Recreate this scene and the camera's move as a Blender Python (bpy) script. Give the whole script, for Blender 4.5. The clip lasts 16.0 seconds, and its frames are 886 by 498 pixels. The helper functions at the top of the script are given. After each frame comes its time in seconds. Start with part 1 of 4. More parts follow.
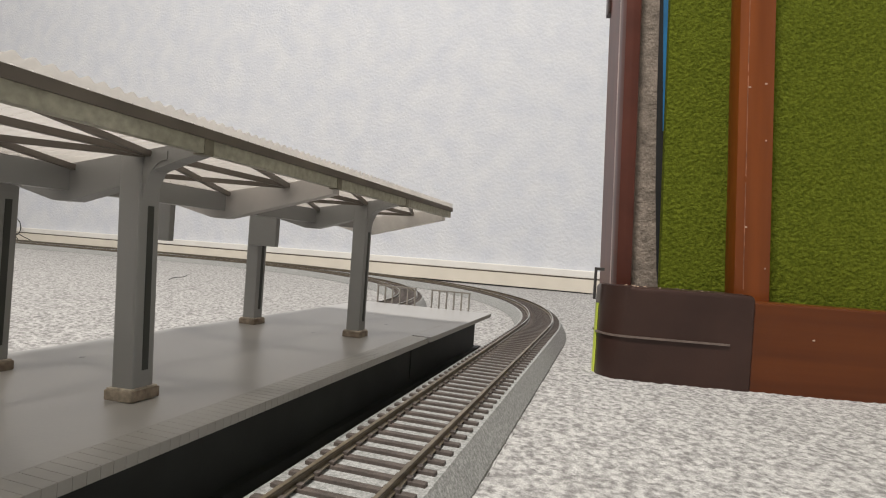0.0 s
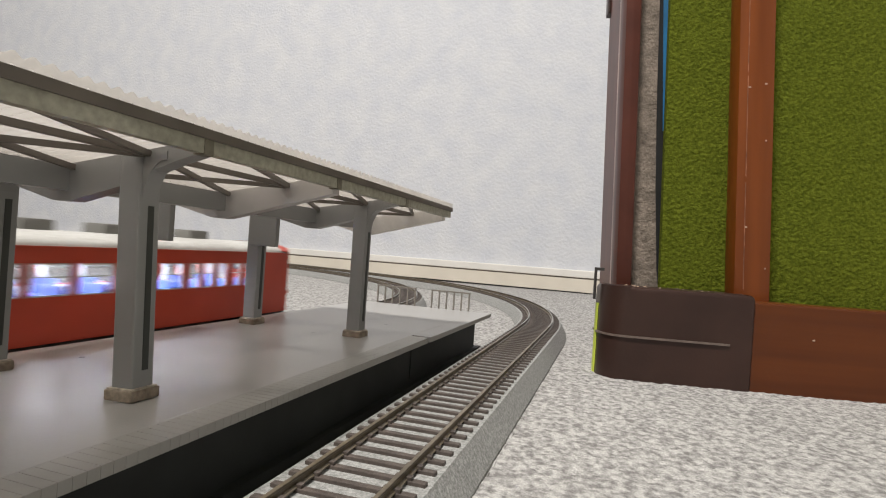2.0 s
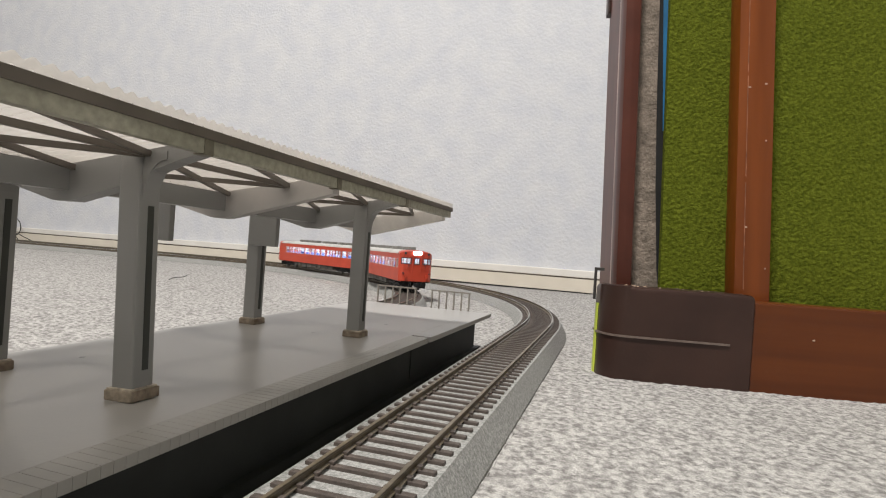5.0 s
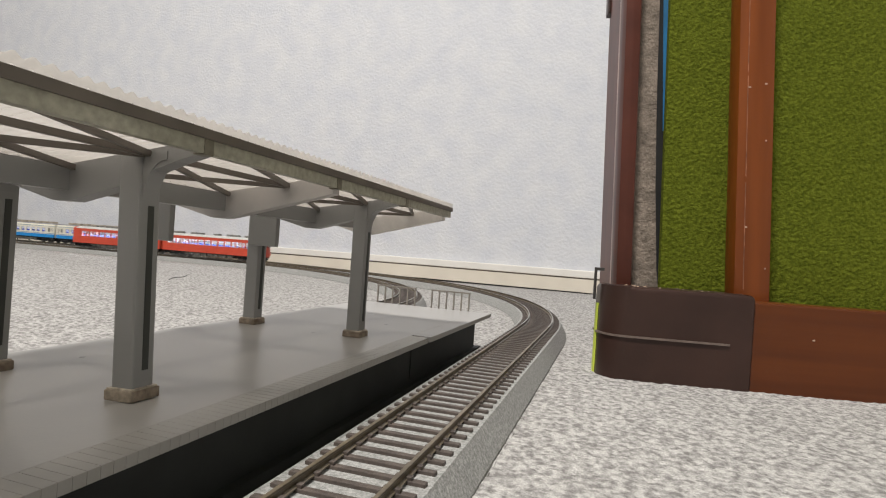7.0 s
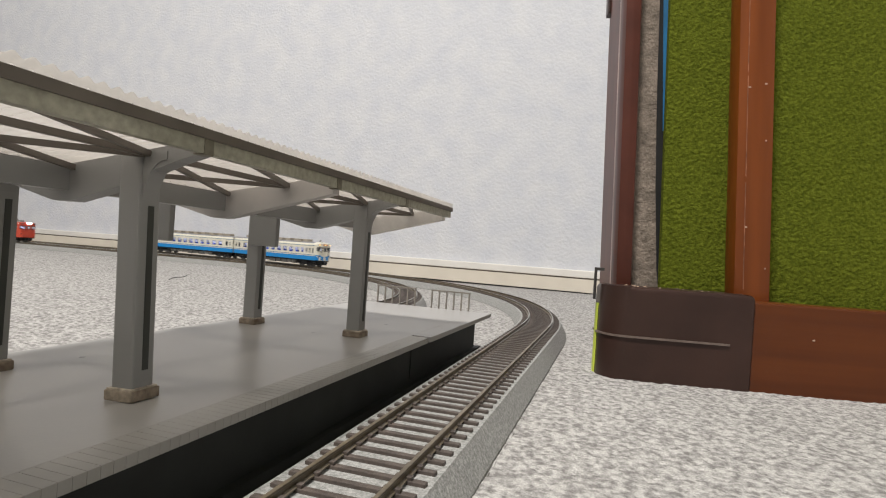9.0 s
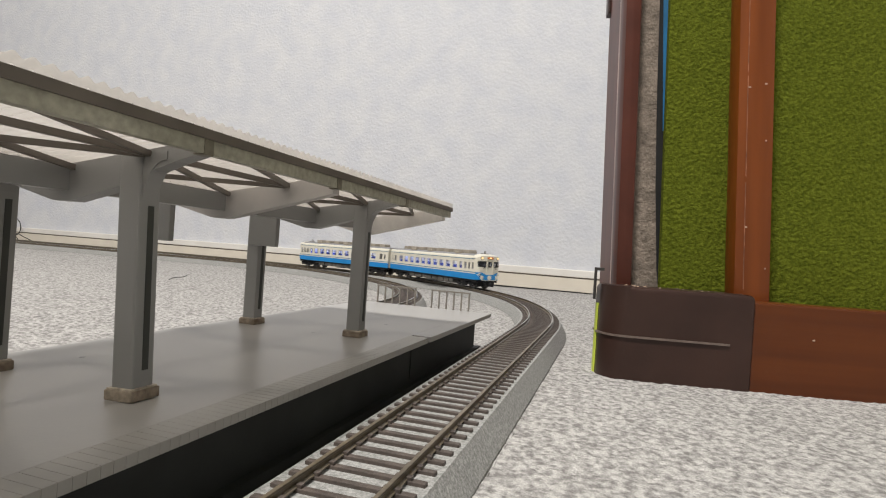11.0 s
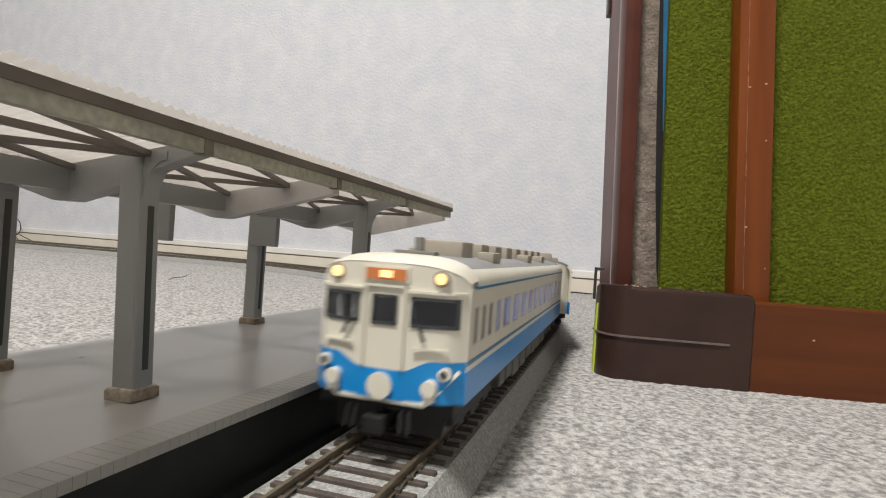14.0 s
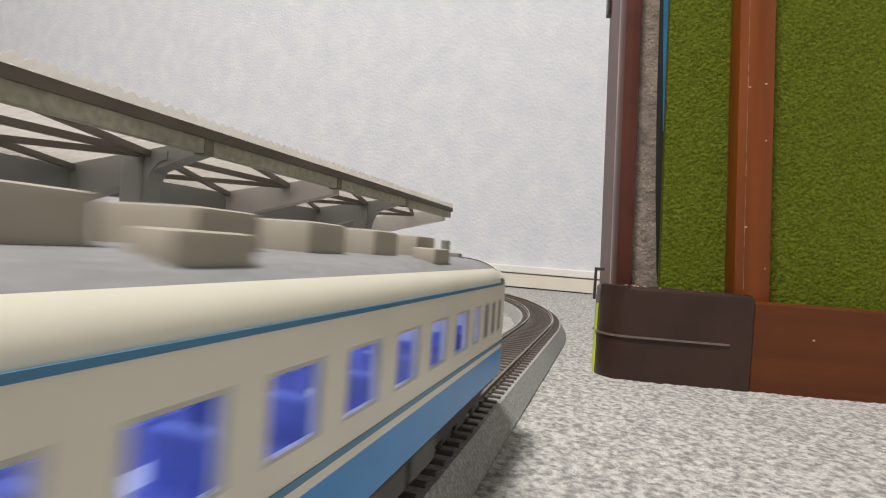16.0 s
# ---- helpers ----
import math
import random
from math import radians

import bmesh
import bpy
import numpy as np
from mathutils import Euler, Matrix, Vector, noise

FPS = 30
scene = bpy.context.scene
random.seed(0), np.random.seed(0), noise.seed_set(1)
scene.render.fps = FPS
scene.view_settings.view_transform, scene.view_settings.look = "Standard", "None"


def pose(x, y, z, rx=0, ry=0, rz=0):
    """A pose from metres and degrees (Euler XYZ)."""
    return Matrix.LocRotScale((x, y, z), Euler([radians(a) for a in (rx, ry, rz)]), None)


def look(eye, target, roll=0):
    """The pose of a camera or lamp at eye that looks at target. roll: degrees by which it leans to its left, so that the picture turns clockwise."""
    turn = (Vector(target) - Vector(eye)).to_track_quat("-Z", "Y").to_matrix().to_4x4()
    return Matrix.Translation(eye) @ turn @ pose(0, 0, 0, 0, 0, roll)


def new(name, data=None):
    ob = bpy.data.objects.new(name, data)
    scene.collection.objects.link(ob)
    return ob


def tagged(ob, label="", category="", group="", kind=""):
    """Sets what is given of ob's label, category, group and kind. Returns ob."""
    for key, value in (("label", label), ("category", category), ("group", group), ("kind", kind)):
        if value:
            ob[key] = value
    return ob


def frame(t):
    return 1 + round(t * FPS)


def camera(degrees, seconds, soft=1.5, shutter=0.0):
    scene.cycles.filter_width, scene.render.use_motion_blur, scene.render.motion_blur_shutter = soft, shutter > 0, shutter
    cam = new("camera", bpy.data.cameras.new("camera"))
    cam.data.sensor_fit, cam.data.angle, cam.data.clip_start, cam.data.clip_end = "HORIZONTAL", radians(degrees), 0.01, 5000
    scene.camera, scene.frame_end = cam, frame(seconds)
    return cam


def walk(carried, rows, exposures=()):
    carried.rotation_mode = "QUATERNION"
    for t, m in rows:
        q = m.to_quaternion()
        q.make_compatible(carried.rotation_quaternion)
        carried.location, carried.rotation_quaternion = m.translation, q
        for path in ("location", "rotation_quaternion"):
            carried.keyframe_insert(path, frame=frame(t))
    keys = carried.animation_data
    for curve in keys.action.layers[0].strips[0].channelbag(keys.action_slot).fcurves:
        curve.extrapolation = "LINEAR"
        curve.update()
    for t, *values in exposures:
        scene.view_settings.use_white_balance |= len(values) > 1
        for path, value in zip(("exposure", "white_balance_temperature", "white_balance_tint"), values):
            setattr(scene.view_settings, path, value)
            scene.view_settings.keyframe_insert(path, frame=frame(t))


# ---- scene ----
# camera: stands on the carpet, a hand's width above the floor
EYE = Vector((0.0, 0.0, 0.05524))
YAW, PITCH, ROLL = 17.802, 0.116, 4.001
cam = camera(77.04, 16.0, soft=1.1, shutter=0.5)
_y, _p = radians(YAW), radians(PITCH)
AIM = EYE + Vector((-math.sin(_y) * math.cos(_p), math.cos(_y) * math.cos(_p), math.sin(_p)))
STAND = look(EYE, AIM, ROLL)
walk(cam, [(0.0, STAND), (16.0, STAND)], exposures=[(0.0, 0.0), (16.0, 0.0)])

# world and lamps: a closed room with one round ceiling lamp
world = bpy.data.worlds.new("world")
scene.world = world
world.use_nodes = True
world.node_tree.nodes["Background"].inputs[0].default_value = (0.8, 0.85, 1.0, 1)
world.node_tree.nodes["Background"].inputs[1].default_value = 0.05


def area_lamp(name, m, size, power, color):
    d = bpy.data.lights.new(name, "AREA")
    d.shape, d.size, d.energy, d.color = "DISK", size, power, color
    ob = new(name, d)
    ob.matrix_world = m
    return ob


area_lamp("ceiling_lamp_light", look((-0.42, -0.74, 2.30), (-0.42, -0.74, 0)), 0.4, 88, (1.0, 0.965, 0.92))

# ---------- materials ----------


def mat(name, color, rough=0.6, metal=0.0, var=0.12, scale=40, fine=0, bump=0.0, bscale=None, spec=0.5, emit=None, power=0.0, color2=None, detail=4.0, band=(0.33, 0.67)):
    m = bpy.data.materials.new(name)
    m.use_nodes = True
    nt = m.node_tree
    b = nt.nodes["Principled BSDF"]
    b.inputs["Roughness"].default_value = rough
    b.inputs["Metallic"].default_value = metal
    b.inputs["Specular IOR Level"].default_value = spec
    tc = nt.nodes.new("ShaderNodeTexCoord")
    n1 = nt.nodes.new("ShaderNodeTexNoise")
    n1.inputs["Scale"].default_value = scale
    n1.inputs["Detail"].default_value = detail
    nt.links.new(tc.outputs["Object"], n1.inputs["Vector"])
    ramp = nt.nodes.new("ShaderNodeValToRGB")
    c2 = color2 or tuple(c * (1 - 2 * var) for c in color)
    hi = color if color2 else tuple(min(1, c * (1 + var)) for c in color)
    ramp.color_ramp.elements[0].position, ramp.color_ramp.elements[1].position = band
    ramp.color_ramp.elements[0].color, ramp.color_ramp.elements[1].color = (*c2, 1), (*hi, 1)
    nt.links.new(n1.outputs["Fac"], ramp.inputs["Fac"])
    out = ramp.outputs["Color"]
    if fine:
        n2 = nt.nodes.new("ShaderNodeTexNoise")
        n2.inputs["Scale"].default_value = fine
        n2.inputs["Detail"].default_value = 3
        nt.links.new(tc.outputs["Object"], n2.inputs["Vector"])
        mx = nt.nodes.new("ShaderNodeMix")
        mx.data_type, mx.blend_type = "RGBA", "OVERLAY"
        mx.inputs["Factor"].default_value = 0.5
        nt.links.new(out, mx.inputs["A"])
        nt.links.new(n2.outputs["Fac"], mx.inputs["B"])
        out = mx.outputs["Result"]
    nt.links.new(out, b.inputs["Base Color"])
    if bump:
        n3 = nt.nodes.new("ShaderNodeTexNoise")
        n3.inputs["Scale"].default_value = bscale or scale * 4
        n3.inputs["Detail"].default_value = 4
        nt.links.new(tc.outputs["Object"], n3.inputs["Vector"])
        bp = nt.nodes.new("ShaderNodeBump")
        bp.inputs["Strength"].default_value = 0.8
        bp.inputs["Distance"].default_value = bump
        nt.links.new(n3.outputs["Fac"], bp.inputs["Height"])
        nt.links.new(bp.outputs["Normal"], b.inputs["Normal"])
    if emit:
        b.inputs["Emission Color"].default_value = (*emit, 1)
        b.inputs["Emission Strength"].default_value = power
    return m


def glass_mat(name, color, rough=0.05):
    m = bpy.data.materials.new(name)
    m.use_nodes = True
    b = m.node_tree.nodes["Principled BSDF"]
    b.inputs["Base Color"].default_value = (*color, 1)
    b.inputs["Roughness"].default_value = rough
    b.inputs["Transmission Weight"].default_value = 1.0
    b.inputs["IOR"].default_value = 1.1
    return m


M_WALL = mat("wallpaper", (0.60, 0.612, 0.655), 0.8, scale=24, color2=(0.668, 0.672, 0.69), bump=0.0016, bscale=190, spec=0.25, detail=7)
M_WALLP = mat("plain_wall", (0.68, 0.68, 0.68), 0.9, var=0.03, scale=5)
M_CEIL = mat("ceiling_paper", (0.8, 0.8, 0.78), 0.9, var=0.03, scale=5)
M_BASE = mat("baseboard_vinyl", (0.72, 0.66, 0.56), 0.45, var=0.03, scale=20, bump=0.0001, bscale=300)
M_BASEW = mat("baseboard_white", (0.78, 0.75, 0.70), 0.45, var=0.03, scale=20)
M_GROOVE = mat("baseboard_groove", (0.16, 0.13, 0.11), 0.7, var=0.1, scale=60)
M_CARPET = mat("carpet_grey_loop", (0.505, 0.49, 0.47), 0.95, scale=430, band=(0.355, 0.625), color2=(0.212, 0.203, 0.195), fine=2000, bump=0.0010, bscale=1100, spec=0.1, detail=8)
M_PLAT = mat("platform_grey_plastic", (0.350, 0.339, 0.322), 0.32, var=0.04, scale=22, bump=0.00003, bscale=1500, spec=0.5)
M_PLATE = mat("platform_edge_grey", (0.335, 0.322, 0.298), 0.42, var=0.05, scale=90, bump=0.00004, bscale=900)
M_PLATS = mat("platform_side_black", (0.020, 0.022, 0.020), 0.6, var=0.2, scale=60)
M_POST = mat("post_grey_plastic", (0.24, 0.237, 0.23), 0.36, var=0.04, scale=40, bump=0.00003, bscale=900)
M_POSTD = mat("post_groove_dark", (0.035, 0.038, 0.033), 0.5, var=0.1, scale=80)
M_BASEB = mat("post_base_weathered", (0.13, 0.088, 0.058), 0.7, scale=260, color2=(0.30, 0.25, 0.19), fine=900, bump=0.0003, bscale=900)
M_BEAM = mat("canopy_beam_grey", (0.36, 0.345, 0.33), 0.42, scale=45, color2=(0.50, 0.47, 0.445))
M_TRIM = mat("canopy_fascia_olive", (0.36, 0.345, 0.27), 0.5, var=0.08, scale=50, fine=600)
M_TRIMJ = mat("canopy_joint_olive", (0.17, 0.155, 0.115), 0.5, var=0.12, scale=90, fine=600)
M_BASET = mat("base_rim_pale", (0.42, 0.36, 0.29), 0.6, var=0.2, scale=300, fine=900)
M_TRIMD = mat("canopy_edge_dark", (0.135, 0.115, 0.095), 0.5, var=0.1, scale=80)
M_RAIL = mat("rail_brown_metal", (0.135, 0.108, 0.072), 0.36, metal=0.1, var=0.15, scale=120, fine=900)
M_HEAD = mat("bare_rail_steel", (0.42, 0.40, 0.37), 0.3, metal=0.8, var=0.12, scale=150, fine=900)
M_TIE = mat("sleeper_brown", (0.088, 0.070, 0.060), 0.55, var=0.15, scale=150, fine=900, bump=0.0002, bscale=1800)
M_BALLAST = mat("ballast_grey", (0.385, 0.38, 0.366), 0.9, scale=1000, band=(0.34, 0.66), color2=(0.225, 0.228, 0.215), fine=2600, bump=0.0003, bscale=1300, spec=0.2)
M_BEDD = mat("dark_moulded_bed", (0.050, 0.043, 0.038), 0.6, var=0.2, scale=200, fine=1200, bump=0.0002, bscale=1800)
M_FENCE = mat("fence_grey", (0.20, 0.18, 0.155), 0.5, var=0.1, scale=80)
M_CAP = mat("corner_cap_brown_plastic", (0.040, 0.020, 0.015), 0.36, var=0.12, scale=30, bump=0.00008, bscale=700, spec=0.3)
M_SEAM = mat("seam_highlight_and_dust", (0.16, 0.12, 0.10), 0.4, var=0.2, scale=200)
M_WORN = mat("varnish_worn_thin", (0.30, 0.13, 0.065), 0.5, var=0.4, scale=120, fine=700)
M_NICK = mat("varnish_nick_pale", (0.55, 0.40, 0.30), 0.5, var=0.15, scale=300)
M_GREEN = mat("green_felt", (0.122, 0.144, 0.014), 0.95, scale=620, color2=(0.066, 0.082, 0.006), fine=2200, bump=0.0016, bscale=650, spec=0.1)
M_GFELT = mat("grey_felt", (0.235, 0.195, 0.160), 0.95, var=0.15, scale=200, fine=900, bump=0.0012, bscale=500, spec=0.1)
M_BLUEB = mat("blue_sheet", (0.006, 0.13, 0.29), 0.6, var=0.1, scale=60)
M_BLACKB = mat("black_gap_shade", (0.01, 0.01, 0.01), 0.9, var=0.1, scale=60)
M_SLAT = mat("dark_brown_slat", (0.098, 0.028, 0.017), 0.4, var=0.15, scale=30, spec=0.3)
M_SLATL = mat("pale_slat_edge", (0.46, 0.36, 0.33), 0.4, var=0.15, scale=30)
M_YELLOW = mat("yellow_green_tape", (0.55, 0.65, 0.08), 0.5, var=0.06, scale=50)
M_METAL = mat("grey_bracket", (0.06, 0.055, 0.05), 0.4, metal=0.5, var=0.1, scale=50)
M_CABLE = mat("black_cable", (0.015, 0.014, 0.013), 0.5, var=0.1, scale=50)
M_CREAM = mat("cream_paint", (0.72, 0.685, 0.58), 0.32, var=0.02, scale=60)
M_BLUE = mat("sky_blue_paint", (0.008, 0.235, 0.60), 0.32, var=0.04, scale=60)
M_LINE = mat("blue_line_paint", (0.055, 0.19, 0.33), 0.35, var=0.04, scale=60)
M_RED = mat("vermilion_paint", (0.52, 0.062, 0.03), 0.35, var=0.05, scale=50)
M_ROOFB = mat("roof_grey", (0.24, 0.24, 0.245), 0.55, var=0.06, scale=60, fine=800)
M_ROOFR = mat("roof_light_grey", (0.53, 0.52, 0.49), 0.5, var=0.05, scale=60, fine=800)
M_VENT = mat("ventilator_warm_grey", (0.36, 0.32, 0.26), 0.55, var=0.06, scale=90)
M_VENTR = mat("ventilator_grey", (0.19, 0.185, 0.17), 0.55, var=0.06, scale=90)
M_UNDER = mat("underframe_black", (0.008, 0.008, 0.009), 0.6, var=0.3, scale=90)
M_UNDERG = mat("underframe_grey", (0.10, 0.095, 0.085), 0.6, var=0.2, scale=90)
M_WHEEL = mat("wheel_steel", (0.18, 0.17, 0.16), 0.35, metal=0.8, var=0.1, scale=90)
M_SEAT = mat("blue_seat", (0.10, 0.14, 0.40), 0.6, var=0.15, scale=150)
M_INNER = mat("car_interior", (0.62, 0.61, 0.61), 0.6, var=0.05, scale=60)
M_WINF = mat("window_frame_dark", (0.05, 0.055, 0.06), 0.4, var=0.1, scale=90)
M_WINSF = mat("window_frame_pale", (0.48, 0.46, 0.42), 0.4, var=0.05, scale=90)
M_LAMPW = mat("white_headlight_glow", (0.9, 0.9, 1.0), 0.4, emit=(0.85, 0.9, 1.0), power=14)
M_LAMPY = mat("warm_headlight_glow", (0.9, 0.8, 0.5), 0.4, emit=(1.0, 0.52, 0.13), power=1.15)
M_LAMPO = mat("orange_sign_glow", (0.35, 0.12, 0.05), 0.4, emit=(1.0, 0.30, 0.06), power=0.22)
M_LED = mat("interior_led_glow", (0.9, 0.95, 1.0), 0.4, emit=(0.93, 0.97, 1.0), power=42)
M_LEDB = mat("interior_blue_led_glow", (0.6, 0.7, 1.0), 0.4, emit=(0.50, 0.58, 1.0), power=9)
M_GLASS = glass_mat("clear_plastic_pane", (0.93, 0.95, 1.0))


def wood_mat(name, dark, light):
    m = mat(name, light, 0.34, scale=1, color2=dark, bump=0.00012, bscale=260, spec=0.3)
    nt = m.node_tree
    w = [n for n in nt.nodes if n.type == "TEX_NOISE"][0]
    mp = nt.nodes.new("ShaderNodeMapping")
    mp.inputs["Scale"].default_value = (90, 90, 5)
    tc = [n for n in nt.nodes if n.type == "TEX_COORD"][0]
    nt.links.new(tc.outputs["Object"], mp.inputs["Vector"])
    nt.links.new(mp.outputs["Vector"], w.inputs["Vector"])
    return m


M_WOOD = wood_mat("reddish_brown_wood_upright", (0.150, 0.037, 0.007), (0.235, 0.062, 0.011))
# rail wood: the upright's, darkened to carry the dimmer light low down
M_WOODH = wood_mat("reddish_brown_wood_rail_dimmed", (0.078, 0.020, 0.005), (0.122, 0.033, 0.007))
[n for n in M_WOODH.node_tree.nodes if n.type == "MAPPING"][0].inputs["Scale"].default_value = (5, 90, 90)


def sheet_mat(name, color, through_light, clear=0.0):
    m = mat(name, color, 0.5, var=0.06, scale=40, fine=400)
    nt = m.node_tree
    b, out = nt.nodes["Principled BSDF"], nt.nodes["Material Output"]
    t, x = nt.nodes.new("ShaderNodeBsdfTranslucent"), nt.nodes.new("ShaderNodeMixShader")
    t.inputs["Color"].default_value = (0.95, 0.93, 0.9, 1)
    x.inputs["Fac"].default_value = through_light
    nt.links.new(b.outputs["BSDF"], x.inputs[1])
    nt.links.new(t.outputs["BSDF"], x.inputs[2])
    c, y = nt.nodes.new("ShaderNodeBsdfTransparent"), nt.nodes.new("ShaderNodeMixShader")
    c.inputs["Color"].default_value = (0.95, 0.93, 0.9, 1)
    y.inputs["Fac"].default_value = clear
    nt.links.new(x.outputs["Shader"], y.inputs[1])
    nt.links.new(c.outputs["BSDF"], y.inputs[2])
    nt.links.new(y.outputs["Shader"], out.inputs["Surface"])
    return m


M_SHEET = sheet_mat("corrugated_translucent_sheet", (0.52, 0.48, 0.455), 0.60, 0.42)

M_GABLE = sheet_mat("pale_gable_panel", (0.56, 0.53, 0.495), 0.6)

# ---------- mesh helpers ----------


def box(bm, x0, y0, z0, x1, y1, z1, bevel=0.0):
    r = bmesh.ops.create_cube(bm, size=1.0)
    vs = r["verts"]
    for v in vs:
        v.co = Vector(((x0 + x1) / 2 + v.co.x * (x1 - x0), (y0 + y1) / 2 + v.co.y * (y1 - y0), (z0 + z1) / 2 + v.co.z * (z1 - z0)))
    if bevel:
        es = list({e for v in vs for e in v.link_edges})
        bmesh.ops.bevel(bm, geom=es, offset=bevel, segments=2, affect="EDGES", profile=0.6)
    return bm


def bx(x0, y0, z0, x1, y1, z1, bevel=0.0):
    return box(bmesh.new(), x0, y0, z0, x1, y1, z1, bevel)


def bar(bm, a, b, w, h, up=(0, 0, 1)):
    """A straight bar from a to b, w wide and h high."""
    a, b = Vector(a), Vector(b)
    d = (b - a).normalized()
    s = d.cross(Vector(up)).normalized()
    u = s.cross(d)
    vs = []
    for p in (a, b):
        for i, j in ((-1, -1), (1, -1), (1, 1), (-1, 1)):
            vs.append(bm.verts.new(p + s * (i * w / 2) + u * (j * h / 2)))
    for f in ((0, 1, 2, 3), (7, 6, 5, 4), (0, 4, 5, 1), (1, 5, 6, 2), (2, 6, 7, 3), (3, 7, 4, 0)):
        bm.faces.new([vs[i] for i in f])
    return bm


def cyl(bm, a, b, r, n=16, r2=None):
    a, b = Vector(a), Vector(b)
    m = Matrix.Translation((a + b) / 2) @ (b - a).to_track_quat("Z", "Y").to_matrix().to_4x4()
    bmesh.ops.create_cone(bm, cap_ends=True, segments=n, radius1=r, radius2=r if r2 is None else r2, depth=(b - a).length, matrix=m)
    return bm


def poly_prism(bm, pts, axis, lo, hi):
    """A prism of the outline pts (2D), along axis 'x' or 'y' or 'z'."""
    def p3(q, t):
        return {"x": (t, q[0], q[1]), "y": (q[0], t, q[1]), "z": (q[0], q[1], t)}[axis]
    A = [bm.verts.new(p3(q, lo)) for q in pts]
    B = [bm.verts.new(p3(q, hi)) for q in pts]
    bm.faces.new(A)
    bm.faces.new(B[::-1])
    for i in range(len(pts)):
        j = (i + 1) % len(pts)
        bm.faces.new((A[i], B[i], B[j], A[j]))
    return bm


def mesh_of(name, bm, material, smooth=False):
    bmesh.ops.recalc_face_normals(bm, faces=bm.faces)
    me = bpy.data.meshes.new(name)
    bm.to_mesh(me)
    bm.free()
    me.materials.append(material)
    if smooth:
        for f in me.polygons:
            f.use_smooth = True
        me.set_sharp_from_angle(angle=radians(35))
    return me


def part(name, bm, material, parent=None, label="", smooth=False):
    ob = new(name, mesh_of(name, bm, material, smooth))
    ob.parent = parent
    return tagged(ob, label)


def share(name, me, parent, m):
    ob = new(name, me)
    ob.parent = parent
    ob.matrix_local = m
    return ob


def structure(name, bm, material, label, category, smooth=False):
    return tagged(part(name, bm, material, None, "", smooth), label, category, kind="structure")


# ---------- room ----------
WALL_TH, WALL_OFF = -0.075, 0.9735
WALL_P = Vector((-math.sin(WALL_TH) * WALL_OFF, math.cos(WALL_TH) * WALL_OFF, 0))
WALL_M = Matrix.Translation(WALL_P) @ Matrix.Rotation(WALL_TH, 4, "Z")

wall = structure("wall_north", bx(-3.7, 0.004, 0, 2.2, 0.12, 2.4), M_WALL, "pale blue-grey embossed wallpaper wall behind the track", "wall")
wall.matrix_world = WALL_M
structure("wall_south", bx(-3.7, -2.72, 0, 2.4, -2.6, 2.4), M_WALLP, "plain pale wall of the room", "wall")
structure("wall_west", bx(-3.72, -2.6, 0, -3.6, 1.3, 2.4), M_WALLP, "plain pale wall of the room", "wall")
structure("wall_east", bx(1.9, -2.6, 0, 2.02, 1.3, 2.4), M_WALLP, "plain pale wall of the room", "wall")
structure("ceiling", bx(-3.7, -2.8, 2.4, 2.2, 1.4, 2.5), M_CEIL, "plain white ceiling", "ceiling")
structure("floor", bx(-3.7, -2.8, -0.05, 2.2, 1.4, -0.0035), M_CARPET, "grey mottled loop carpet", "floor")



def pile(seed, n, m, cell):
    """A smooth random field, n by m, that changes over the given number of cells."""
    g = np.random.default_rng(seed).random((int(n / cell) + 3, int(m / cell) + 3))
    a, b = np.arange(n) / cell, np.arange(m) / cell
    i, j = a.astype(int), b.astype(int)
    u, v = (a - i)[:, None], (b - j)[None, :]
    u, v = u * u * (3 - 2 * u), v * v * (3 - 2 * v)
    i, j = i[:, None], j[None, :]
    return (g[i, j] * (1 - u) + g[i + 1, j] * u) * (1 - v) + (g[i, j + 1] * (1 - u) + g[i + 1, j + 1] * u) * v


def carpet_pile(name, x0, x1, y0, y1, step):
    """Tufts of the carpet as a relief."""
    xs, ys = np.arange(x0, x1, step), np.arange(y0, y1, step)
    n, m = len(xs), len(ys)
    h = 0.45 * pile(1, n, m, 0.0022 / step) + 0.40 * pile(2, n, m, max(1.0, 0.0013 / step)) + 0.15 * pile(3, n, m, 0.02 / step)
    co = np.empty((n, m, 3))
    co[..., 0], co[..., 1], co[..., 2] = xs[:, None], ys[None, :], -0.0014 + 0.0012 * h
    k = np.arange(n * m).reshape(n, m)
    quads = np.stack([k[:-1, :-1], k[1:, :-1], k[1:, 1:], k[:-1, 1:]], -1).reshape(-1, 4)
    me = bpy.data.meshes.new(name)
    me.vertices.add(n * m)
    me.vertices.foreach_set("co", co.ravel())
    me.loops.add(quads.size)
    me.loops.foreach_set("vertex_index", quads.ravel().astype(np.int32))
    me.polygons.add(len(quads))
    me.polygons.foreach_set("loop_start", np.arange(0, quads.size, 4, dtype=np.int32))
    me.polygons.foreach_set("use_smooth", np.ones(len(quads), dtype=bool))
    me.update(calc_edges=True)
    me.materials.append(M_CARPET)
    return new(name, me)


